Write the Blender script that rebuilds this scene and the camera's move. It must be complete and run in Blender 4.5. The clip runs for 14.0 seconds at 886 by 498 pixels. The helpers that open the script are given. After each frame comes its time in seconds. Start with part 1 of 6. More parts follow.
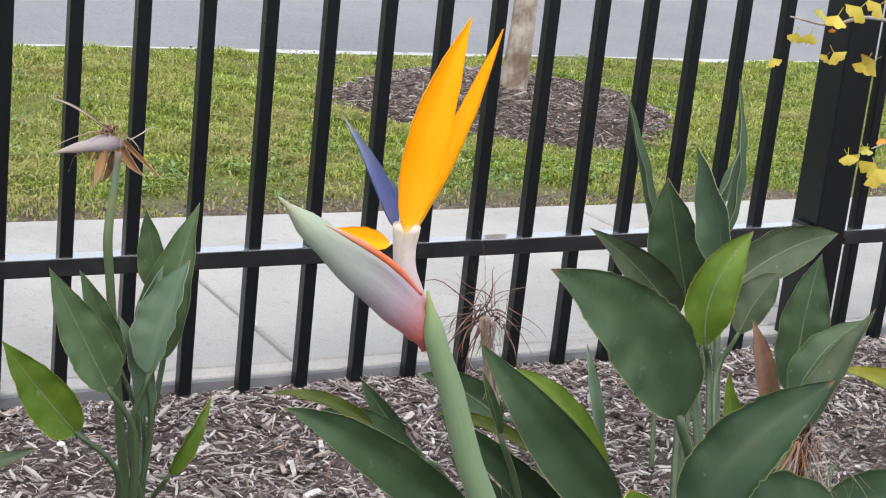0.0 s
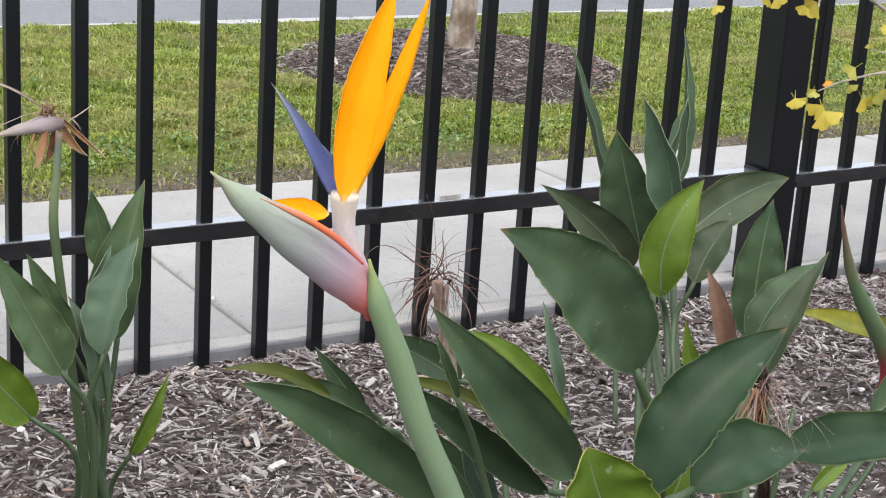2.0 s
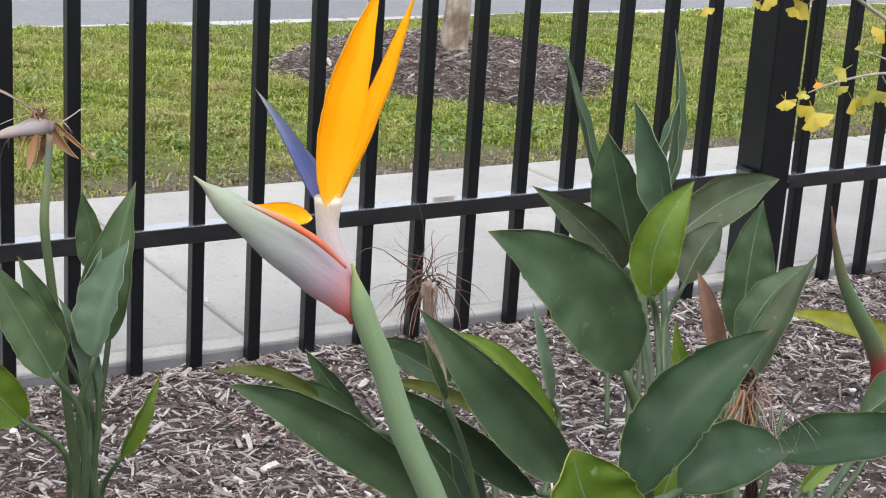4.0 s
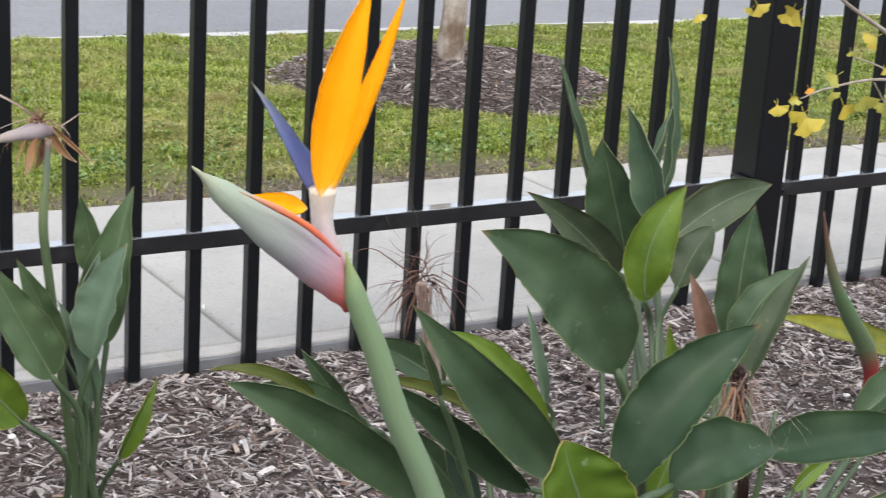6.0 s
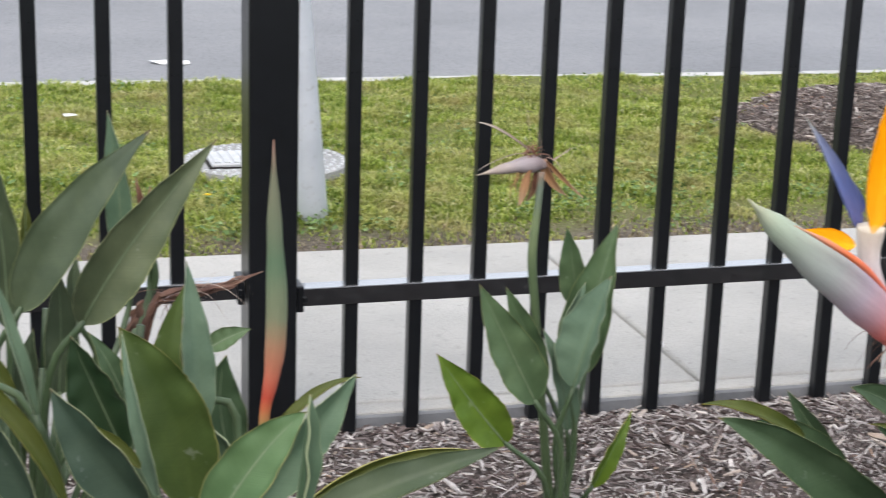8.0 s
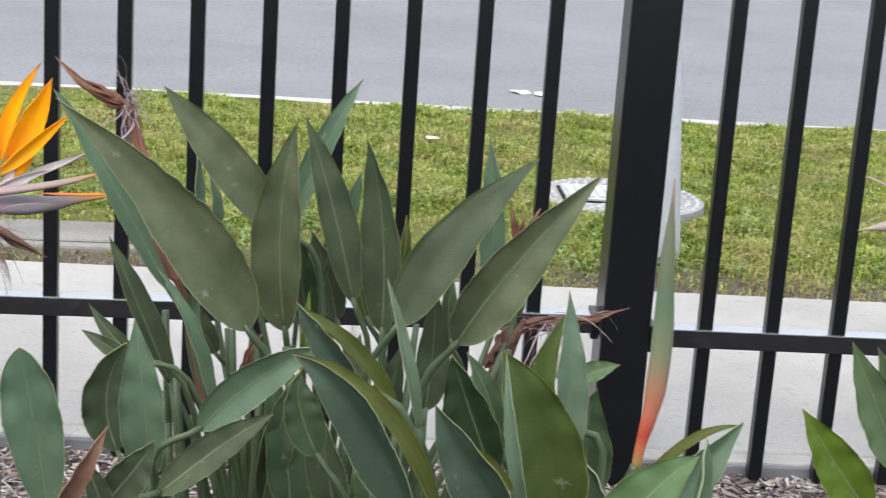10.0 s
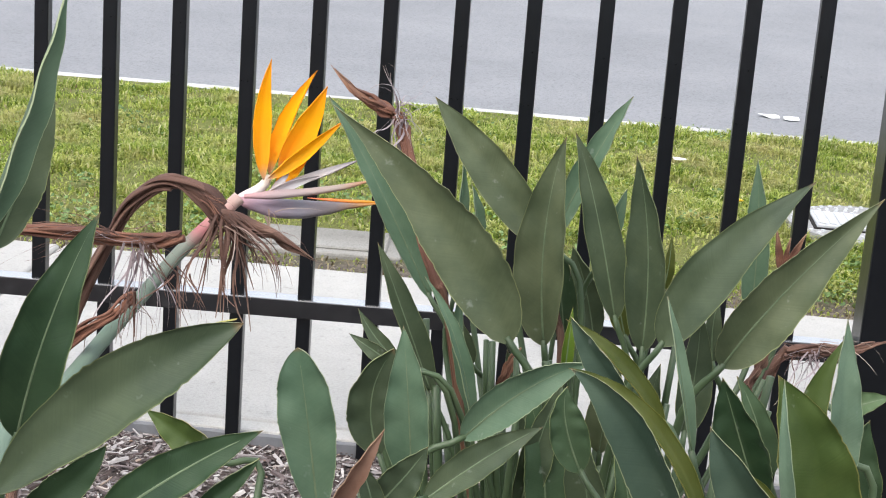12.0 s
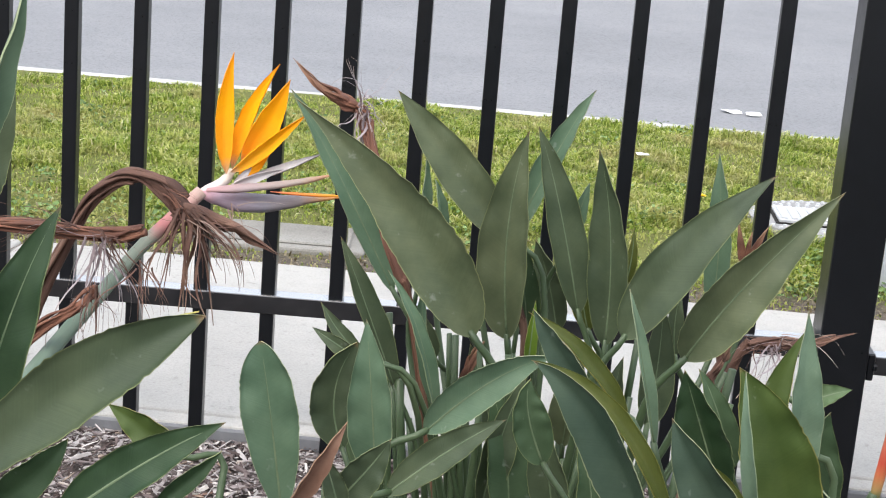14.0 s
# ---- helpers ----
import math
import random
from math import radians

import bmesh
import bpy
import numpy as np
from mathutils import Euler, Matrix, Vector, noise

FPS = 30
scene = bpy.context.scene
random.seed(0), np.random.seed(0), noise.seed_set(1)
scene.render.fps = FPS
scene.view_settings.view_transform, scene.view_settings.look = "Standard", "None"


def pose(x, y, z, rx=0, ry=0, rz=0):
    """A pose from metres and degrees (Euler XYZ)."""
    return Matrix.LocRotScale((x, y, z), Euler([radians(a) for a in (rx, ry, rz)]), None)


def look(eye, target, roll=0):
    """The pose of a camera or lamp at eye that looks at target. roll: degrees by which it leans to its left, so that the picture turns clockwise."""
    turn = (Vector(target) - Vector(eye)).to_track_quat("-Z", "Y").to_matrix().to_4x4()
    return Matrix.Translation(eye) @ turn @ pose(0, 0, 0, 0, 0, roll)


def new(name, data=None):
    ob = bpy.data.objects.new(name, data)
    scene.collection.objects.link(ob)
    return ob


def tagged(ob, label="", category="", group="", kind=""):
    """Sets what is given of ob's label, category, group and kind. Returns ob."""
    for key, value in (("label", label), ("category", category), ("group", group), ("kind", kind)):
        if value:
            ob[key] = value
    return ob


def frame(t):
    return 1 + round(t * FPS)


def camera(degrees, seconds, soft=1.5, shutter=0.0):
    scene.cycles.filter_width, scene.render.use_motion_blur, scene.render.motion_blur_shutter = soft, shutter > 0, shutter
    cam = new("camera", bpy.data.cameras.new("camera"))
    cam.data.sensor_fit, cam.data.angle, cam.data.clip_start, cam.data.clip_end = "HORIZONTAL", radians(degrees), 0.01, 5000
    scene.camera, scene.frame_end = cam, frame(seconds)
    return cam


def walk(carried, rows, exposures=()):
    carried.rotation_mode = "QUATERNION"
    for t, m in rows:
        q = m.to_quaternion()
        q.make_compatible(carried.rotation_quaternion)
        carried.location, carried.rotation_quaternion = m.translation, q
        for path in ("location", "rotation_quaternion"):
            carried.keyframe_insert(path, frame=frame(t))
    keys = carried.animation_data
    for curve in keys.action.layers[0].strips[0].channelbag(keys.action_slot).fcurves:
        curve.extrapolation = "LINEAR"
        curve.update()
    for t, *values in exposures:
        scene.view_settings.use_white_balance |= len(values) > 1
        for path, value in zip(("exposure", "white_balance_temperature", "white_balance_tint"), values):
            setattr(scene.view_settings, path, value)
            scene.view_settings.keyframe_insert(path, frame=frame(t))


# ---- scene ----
# the camera and its walk
cam = camera(29.87, 14.0, soft=1.1, shutter=0.3)
# seconds, eye x y z, yaw to the left, pitch, roll (degrees)
ROWS = [
    (0.0, -0.493, -2.807, 1.167, -29.882, -15.383, 6.228),
    (0.5, -0.487, -2.813, 1.155, -29.401, -15.839, 5.262),
    (1.0, -0.481, -2.810, 1.160, -29.784, -16.849, 4.498),
    (1.5, -0.476, -2.803, 1.167, -31.235, -16.778, 3.960),
    (2.0, -0.479, -2.800, 1.166, -31.476, -16.566, 3.714),
    (4.5, -0.474, -2.814, 1.170, -31.790, -16.521, 3.687),
    (5.0, -0.470, -2.823, 1.169, -33.688, -16.369, 4.164),
    (5.5, -0.474, -2.830, 1.164, -33.770, -16.249, 3.988),
    (6.0, -0.485, -2.828, 1.164, -31.708, -16.095, 3.617),
    (6.5, -0.501, -2.826, 1.164, -28.464, -15.968, 3.149),
    (7.0, -0.511, -2.830, 1.166, -25.009, -15.652, 2.787),
    (7.5, -0.523, -2.826, 1.163, -21.040, -15.550, 2.330),
    (8.0, -0.544, -2.824, 1.162, -16.144, -15.435, 1.925),
    (8.5, -0.553, -2.812, 1.158, -12.470, -15.340, 2.330),
    (9.0, -0.562, -2.818, 1.160, -10.018, -15.123, 3.171),
    (11.3, -0.616, -2.810, 1.154, 3.150, -14.620, 3.550),
    (11.5, -0.619, -2.810, 1.153, 3.789, -14.661, 3.612),
    (12.0, -0.619, -2.811, 1.153, 4.089, -14.712, 4.311),
    (12.5, -0.621, -2.808, 1.152, 3.884, -14.810, 4.567),
    (13.0, -0.621, -2.811, 1.152, 3.708, -14.787, 4.840),
    (13.5, -0.620, -2.811, 1.152, 3.330, -14.760, 4.700),
    (14.0, -0.618, -2.812, 1.151, 2.793, -14.759, 4.583),
]
def aim(x, y, z, yaw, pitch, roll):
    a, b = radians(yaw), radians(pitch)
    ahead = Vector((-math.sin(a) * math.cos(b), math.cos(a) * math.cos(b), math.sin(b)))
    return look((x, y, z), Vector((x, y, z)) + ahead, roll)


walk(cam, [(t, aim(*row)) for t, *row in ROWS], exposures=[(0.0, 0.58), (9.0, 0.55), (11.4, 0.78), (14.0, 0.78)])

# ---- daylight: a bright, thinly clouded sky ----
world = bpy.data.worlds.new("sky")
scene.world = world
world.use_nodes = True
wn = world.node_tree
sky = wn.nodes.new("ShaderNodeTexSky")
sky.sky_type = "NISHITA"
sky.sun_disc = False
SUN_UP, SUN_ROUND = 58.0, 205.0
sky.sun_elevation, sky.sun_rotation = radians(SUN_UP), radians(SUN_ROUND)
sky.air_density, sky.dust_density, sky.ozone_density = 1.0, 7.0, 1.0
wn.nodes["Background"].inputs["Strength"].default_value = 0.15
veil = wn.nodes.new("ShaderNodeMix")  # thin white cloud over the whole sky
veil.data_type = "RGBA"
veil.inputs[0].default_value = 0.5
veil.inputs[7].default_value = (9.5, 9.6, 9.8, 1)
wn.links.new(sky.outputs["Color"], veil.inputs[6])
wn.links.new(veil.outputs[2], wn.nodes["Background"].inputs["Color"])
sun = new("sun", bpy.data.lights.new("sun", "SUN"))
sun.data.energy, sun.data.angle, sun.data.color = 0.5, radians(60), (1.0, 0.96, 0.9)
se, sr = radians(SUN_UP), radians(SUN_ROUND)
sun_from = Vector((math.sin(sr) * math.cos(se), math.cos(sr) * math.cos(se), math.sin(se)))
sun.matrix_world = look(sun_from * 30, (0, 0, 0))


scene.view_settings.use_white_balance = True
scene.view_settings.white_balance_temperature = 6200


# ---- materials ----
class Mat:
    """A small helper that wires one procedural material."""

    def __init__(self, name, rough=0.6, metal=0.0, spec=0.5):
        self.m = bpy.data.materials.new(name)
        self.m.use_nodes = True
        self.t = self.m.node_tree
        self.b = self.t.nodes["Principled BSDF"]
        self.b.inputs["Roughness"].default_value = rough
        self.b.inputs["Metallic"].default_value = metal
        self.b.inputs["Specular IOR Level"].default_value = spec

    def n(self, kind, **sets):
        node = self.t.nodes.new(kind)
        for key, value in sets.items():
            node.inputs[key.replace("_", " ")].default_value = value
        return node

    def link(self, a, b):
        self.t.links.new(a, b)

    def coords(self, which="Object", scale=(1, 1, 1)):
        c = self.t.nodes.new("ShaderNodeTexCoord")
        mp = self.t.nodes.new("ShaderNodeMapping")
        mp.inputs["Scale"].default_value = scale
        self.link(c.outputs[which], mp.inputs["Vector"])
        return mp.outputs["Vector"]

    def noise(self, scale, detail=4.0, rough=0.6, vec=None, which="Object", stretch=(1, 1, 1)):
        nd = self.n("ShaderNodeTexNoise", Scale=scale, Detail=detail, Roughness=rough)
        self.link(vec if vec is not None else self.coords(which, stretch), nd.inputs["Vector"])
        return nd.outputs["Fac"]

    def ramp(self, fac, *stops):
        r = self.t.nodes.new("ShaderNodeValToRGB")
        e = r.color_ramp.elements
        while len(e) < len(stops):
            e.new(0.5)
        for el, (pos, col) in zip(e, stops):
            el.position = pos
            el.color = (*col, 1) if len(col) == 3 else col
        self.link(fac, r.inputs["Fac"])
        return r.outputs["Color"]

    def mix(self, a, b, fac, mode="MIX"):
        mx = self.t.nodes.new("ShaderNodeMix")
        mx.data_type, mx.blend_type = "RGBA", mode
        for sock, v in ((mx.inputs[6], a), (mx.inputs[7], b)):
            if isinstance(v, tuple):
                sock.default_value = (*v, 1)
            else:
                self.link(v, sock)
        if isinstance(fac, float):
            mx.inputs[0].default_value = fac
        else:
            self.link(fac, mx.inputs[0])
        return mx.outputs[2]

    def random(self, kind="object"):
        if kind == "object":
            return self.t.nodes.new("ShaderNodeObjectInfo").outputs["Random"]
        return self.t.nodes.new("ShaderNodeNewGeometry").outputs["Random Per Island"]

    def colour(self, c):
        if isinstance(c, tuple):
            self.b.inputs["Base Color"].default_value = (*c, 1)
        else:
            self.link(c, self.b.inputs["Base Color"])
        return self

    def rough(self, fac, lo, hi):
        mr = self.n("ShaderNodeMapRange", To_Min=lo, To_Max=hi)
        self.link(fac, mr.inputs["Value"])
        self.link(mr.outputs["Result"], self.b.inputs["Roughness"])
        return self

    def bump(self, fac, strength, dist):
        bp = self.n("ShaderNodeBump", Strength=strength, Distance=dist)
        self.link(fac, bp.inputs["Height"])
        self.link(bp.outputs["Normal"], self.b.inputs["Normal"])
        return self


def make_concrete(name, a, b, dark):
    k = Mat(name, 0.85, spec=0.3)
    big, fine = k.noise(2.2, 5), k.noise(170, 5, 0.85)
    spots = k.ramp(k.noise(38, 4, 0.75), (0.30, (0.55, 0.54, 0.52)), (0.42, (1, 1, 1)))
    base = k.mix(k.ramp(big, (0.32, a), (0.66, b)), spots, 0.5, "MULTIPLY")
    k.colour(k.mix(base, k.ramp(fine, (0.32, dark), (0.56, (1, 1, 1))), 0.75, "MULTIPLY"))
    k.bump(fine, 0.35, 0.002)
    return k.m


M_CONCRETE = make_concrete("brushed concrete", (0.385, 0.377, 0.355), (0.50, 0.49, 0.46), (0.70, 0.69, 0.67))
M_KERB = make_concrete("pale kerb concrete", (0.44, 0.435, 0.42), (0.58, 0.575, 0.56), (0.7, 0.7, 0.68))

k = Mat("asphalt", 0.9, spec=0.25)
tone = k.ramp(k.noise(0.8, 4), (0.3, (0.225, 0.230, 0.240)), (0.7, (0.28, 0.285, 0.295)))
grit = k.ramp(k.noise(75, 6, 0.85), (0.36, (0.45, 0.45, 0.46)), (0.50, (0.9, 0.9, 0.9)), (0.64, (1.0, 1.0, 1.0)))
k.colour(k.mix(tone, grit, 0.8, "MULTIPLY")).bump(k.noise(300, 3), 0.4, 0.003)
M_ROAD = k.m

k = Mat("satin black powder coat", 0.3, spec=0.36)
k.colour(k.ramp(k.noise(14, 4), (0.3, (0.0034, 0.0042, 0.0054)), (0.75, (0.0062, 0.0074, 0.0094))))
k.rough(k.noise(45, 4), 0.24, 0.36).bump(k.noise(900, 2), 0.06, 0.0004)
M_BLACK = k.m
k = Mat("glossy black rail paint", 0.28, spec=0.5)
k.colour(k.ramp(k.noise(14, 4), (0.3, (0.0034, 0.0042, 0.0054)), (0.75, (0.0062, 0.0074, 0.0094))))
k.b.inputs["Coat Weight"].default_value = 1.0
k.b.inputs["Coat Roughness"].default_value = 0.05
k.b.inputs["Coat IOR"].default_value = 1.75
M_RAIL = k.m
# sky reflection on the black rail top, put into a paler colour and strong coat
k = Mat("black rail top with sky glare in its colour", 0.10, spec=0.5)
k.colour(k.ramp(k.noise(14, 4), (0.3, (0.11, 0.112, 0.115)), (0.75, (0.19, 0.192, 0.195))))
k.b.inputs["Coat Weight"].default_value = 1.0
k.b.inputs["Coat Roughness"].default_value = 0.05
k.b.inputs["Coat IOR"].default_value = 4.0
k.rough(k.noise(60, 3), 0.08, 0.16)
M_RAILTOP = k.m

k = Mat("dark damp soil", 0.95, spec=0.2)
k.colour(k.ramp(k.noise(34, 6), (0.3, (0.050, 0.040, 0.036)), (0.7, (0.17, 0.145, 0.135)))).bump(k.noise(90, 5), 0.8, 0.01)
M_SOIL = k.m

k = Mat("lawn earth", 0.95, spec=0.2)
patch = k.noise(1.6, 4)
k.colour(k.mix(k.ramp(k.noise(60, 5), (0.3, (0.07, 0.065, 0.03)), (0.7, (0.20, 0.17, 0.08))),
               k.ramp(k.noise(40, 5), (0.3, (0.10, 0.14, 0.02)), (0.7, (0.20, 0.25, 0.045))), patch))
lawn_col = k.b.inputs["Base Color"].links[0].from_socket
sp = k.t.nodes.new("ShaderNodeSeparateXYZ")
k.link(k.coords(), sp.inputs[0])
wob = k.n("ShaderNodeMapRange", To_Min=-0.16, To_Max=0.16)
k.link(k.noise(3.5, 4), wob.inputs["Value"])
yy = k.t.nodes.new("ShaderNodeMath")
k.link(sp.outputs["Y"], yy.inputs[0])
k.link(wob.outputs["Result"], yy.inputs[1])
worn = k.ramp(k.noise(70, 5), (0.3, (0.06, 0.050, 0.038)), (0.7, (0.20, 0.17, 0.135)))
edge = k.n("ShaderNodeMapRange", From_Min=1.28, From_Max=1.50)
k.link(yy.outputs[0], edge.inputs["Value"])
k.colour(k.mix(worn, lawn_col, edge.outputs["Result"]))
k.bump(k.noise(80, 5), 0.9, 0.012)
M_TURF = k.m


def make_chip(name, *stops):
    k = Mat(name, 0.85, spec=0.3)
    shade = k.ramp(k.random("island"), *stops)
    grain = k.ramp(k.noise(120, 4, 0.7, stretch=(1, 1, 1)), (0.3, (0.55, 0.52, 0.5)), (0.65, (1, 1, 1)))
    k.colour(k.mix(shade, grain, 0.6, "MULTIPLY")).bump(k.noise(240, 3), 0.5, 0.002)
    return k.m


M_CHIP = make_chip("weathered wood chips", (0.0, (0.055, 0.040, 0.036)), (0.22, (0.13, 0.100, 0.095)), (0.38, (0.22, 0.185, 0.180)),
                   (0.58, (0.33, 0.300, 0.292)), (0.80, (0.48, 0.455, 0.445)), (0.93, (0.64, 0.61, 0.58)), (0.985, (0.34, 0.26, 0.20)), (1.0, (0.20, 0.12, 0.09)))
M_CHIP_DARK = make_chip("dark bark mulch", (0.0, (0.07, 0.052, 0.046)), (0.45, (0.18, 0.145, 0.132)),
                        (0.8, (0.33, 0.285, 0.265)), (0.95, (0.52, 0.48, 0.44)), (1.0, (0.30, 0.16, 0.10)))

k = Mat("grass blades", 0.6, spec=0.3)
rnd = k.ramp(k.random("island"), (0.0, (0.10, 0.160, 0.022)), (0.35, (0.27, 0.36, 0.055)), (0.75, (0.45, 0.50, 0.115)), (0.93, (0.56, 0.56, 0.24)), (1.0, (0.70, 0.66, 0.42)))
dry = k.ramp(k.noise(2.3, 6, 0.72, which="Object"), (0.47, (0, 0, 0)), (0.66, (0.85, 0.85, 0.85)))
lush = k.ramp(k.noise(4.5, 4, 0.6), (0.36, (0.80, 0.86, 0.72)), (0.58, (1.08, 1.06, 1.0)))
k.colour(k.mix(k.mix(rnd, (0.44, 0.39, 0.19), dry, "MIX"), lush, 0.9, "MULTIPLY"))
tr = k.n("ShaderNodeBsdfTranslucent")
k.link(k.b.inputs["Base Color"].links[0].from_socket, tr.inputs["Color"])
mxs = k.n("ShaderNodeMixShader", Fac=0.4)
k.link(k.b.outputs[0], mxs.inputs[1])
k.link(tr.outputs[0], mxs.inputs[2])
k.link(mxs.outputs[0], k.t.nodes["Material Output"].inputs["Surface"])
M_GRASS = k.m
k = Mat("dry grass blades", 0.7, spec=0.2)
k.colour(k.ramp(k.random("island"), (0.0, (0.14, 0.11, 0.06)), (0.6, (0.27, 0.22, 0.13)), (1.0, (0.38, 0.33, 0.22))))
M_DRYGRASS = k.m
k = Mat("weed leaves", 0.55, spec=0.35)
k.colour(k.ramp(k.random("island"), (0.0, (0.08, 0.14, 0.04)), (0.6, (0.14, 0.23, 0.06)), (1.0, (0.24, 0.33, 0.13))))
M_WEED = k.m

# ---- mesh helpers ----
def mesh_object(name, bm, material=None, parent=None, smooth=False):
    me = bpy.data.meshes.new(name)
    bm.to_mesh(me)
    bm.free()
    if smooth:
        for p in me.polygons:
            p.use_smooth = True
    if material:
        me.materials.append(material)
    ob = new(name, me)
    if parent:
        ob.parent = parent
    return ob


def part(name, bm, material, parent, label="", smooth=False):
    ob = mesh_object(name, bm, material, parent, smooth)
    return tagged(ob, label) if label else ob


def share(name, ob, place, parent, turn=None):
    """Another object on the mesh of ob."""
    o = new(name, ob.data)
    o.parent = parent
    o.location = place
    if turn:
        o.rotation_euler = turn
    return o


def thing(name, place, label, category, group="", kind=""):
    e = new(name)
    e.location = place
    e.empty_display_size = 0.05
    return tagged(e, label, category, group, kind)


def box(bm, x0, x1, y0, y1, z0, z1, bevel=0.0, seg=1):
    c = Matrix.LocRotScale(((x0 + x1) / 2, (y0 + y1) / 2, (z0 + z1) / 2), None, (x1 - x0, y1 - y0, z1 - z0))
    r = bmesh.ops.create_cube(bm, size=1.0, matrix=c)
    if bevel:
        es = list({e for v in r["verts"] for e in v.link_edges})
        bmesh.ops.bevel(bm, geom=es, offset=bevel, segments=seg, affect="EDGES", profile=0.5)
    return bm


def from_arrays(name, verts, faces, material, smooth=False):
    me = bpy.data.meshes.new(name)
    me.from_pydata([tuple(v) for v in verts], [], faces)
    me.materials.append(material)
    if smooth:
        for p in me.polygons:
            p.use_smooth = True
    me.update()
    return new(name, me)


def height_sheet(name, xs, ys, fn, material):
    """A sheet over a grid of x and y with its height from fn."""
    nx, ny = len(xs), len(ys)
    vs = [(x, y, fn(x, y)) for y in ys for x in xs]
    fs = [(j * nx + i, j * nx + i + 1, (j + 1) * nx + i + 1, (j + 1) * nx + i) for j in range(ny - 1) for i in range(nx - 1)]
    return from_arrays(name, vs, fs, material, True)


# ---- ground, road, kerb, footpath ----
WALK_Z, WALK_NEAR, WALK_FAR, KERB_Y, ROAD_Z = 0.030, 0.078, 1.155, 3.725, -0.085

bm = bmesh.new()
box(bm, -400, 400, -400, 400, -1.0, -0.16)
tagged(mesh_object("ground", bm, M_SOIL), "bare brown ground reaching to the horizon", "ground", kind="structure")

bm = bmesh.new()
box(bm, -60, 60, KERB_Y + 0.09, 13.0, -0.5, ROAD_Z)
tagged(mesh_object("road", bm, M_ROAD), "plain grey asphalt street surface", "road", kind="structure")

kerb = thing("kerb", (0, KERB_Y, 0), "pale concrete kerb along the street edge", "kerb", kind="structure")
bm = bmesh.new()
box(bm, 0.004, 2.996, 0.0, 0.09, -0.45, 0.010, 0.012, 2)
first = part("kerb_stone", bm, M_KERB, kerb)
first.location = (-30, 0, 0)
for i in range(1, 20):
    share("kerb_stone", first, (-30 + 3 * i, 0, 0), kerb)


def bed_height(x, y):
    n1 = noise.noise((x * 2.3, y * 2.3, 0.3)) * 0.016 + noise.noise((x * 9, y * 9, 2.1)) * 0.008
    return -0.005 + n1 * min(1.0, 0.25 + abs(y) * 3)


bed = height_sheet("garden_bed", np.linspace(-4.2, 5.5, 195), np.linspace(-4.5, 0.045, 92), bed_height, M_SOIL)
tagged(bed, "garden bed of dark soil under the wood chips", "garden bed", kind="structure")


def lawn_height(x, y):
    return 0.012 + noise.noise((x * 1.7, y * 1.7, 5.0)) * 0.012 + noise.noise((x * 7, y * 7, 1.0)) * 0.006


lawn = height_sheet("lawn", np.linspace(-12, 14, 261), np.linspace(WALK_FAR - 0.02, KERB_Y + 0.01, 27), lawn_height, M_TURF)
tagged(lawn, "patchy grass verge between footpath and street", "lawn", kind="structure")

# concrete footpath: an edging strip along the bed and slabs parted by tooled joints
pavement = thing("pavement", (0, 0, 0), "pale grey concrete footpath with tooled joints", "footpath", kind="structure")
bm = bmesh.new()
box(bm, -14, 14, 0.026, WALK_NEAR - 0.003, -0.3, WALK_Z - 0.001, 0.005, 2)
part("edging", bm, M_CONCRETE, pavement, "narrow concrete edging strip beside the bed")
k = Mat("dark grey edging board", 0.75, spec=0.3)
k.colour(k.ramp(k.noise(12, 5), (0.3, (0.13, 0.135, 0.145)), (0.7, (0.21, 0.215, 0.225)))).bump(k.noise(90, 4), 0.4, 0.003)
M_EDGING = k.m
bm = bmesh.new()
box(bm, -14, 14, 0.0135, 0.025, -0.25, WALK_Z - 0.004, 0.003, 1)
part("edging_board", bm, M_EDGING, pavement, "dark grey edging board facing the bed")
bm = bmesh.new()
box(bm, -14, 14, WALK_NEAR - 0.02, WALK_FAR - 0.01, -0.3, WALK_Z - 0.011)
part("joint_bed", bm, M_CONCRETE, pavement)
SLAB = 1.355
bm = bmesh.new()
box(bm, 0.005, SLAB - 0.005, WALK_NEAR, WALK_FAR, -0.1, WALK_Z, 0.010, 3)
first = part("slab", bm, M_CONCRETE, pavement)
first.location = (0.845 - 9 * SLAB, 0, 0)
for i in range(-8, 9):
    share("slab", first, (0.845 + i * SLAB, 0, 0.0015 * math.sin(3.1 * i)), pavement)

# ---- fence of square black steel tube ----
PITCH = 0.1209
FENCE_TOP = 1.55
POSTS = (-2.203, -0.049, 2.105, 4.259)
FIRST = (-2.0256, 0.1007, 2.2164)  # centre of the first picket of each panel
RAKE = ((-0.9, 0.3015, 0.014), (1.0, 0.297, 0.004), (2.4, 0.287, 0.006))  # rail height at x, and slope, of each panel


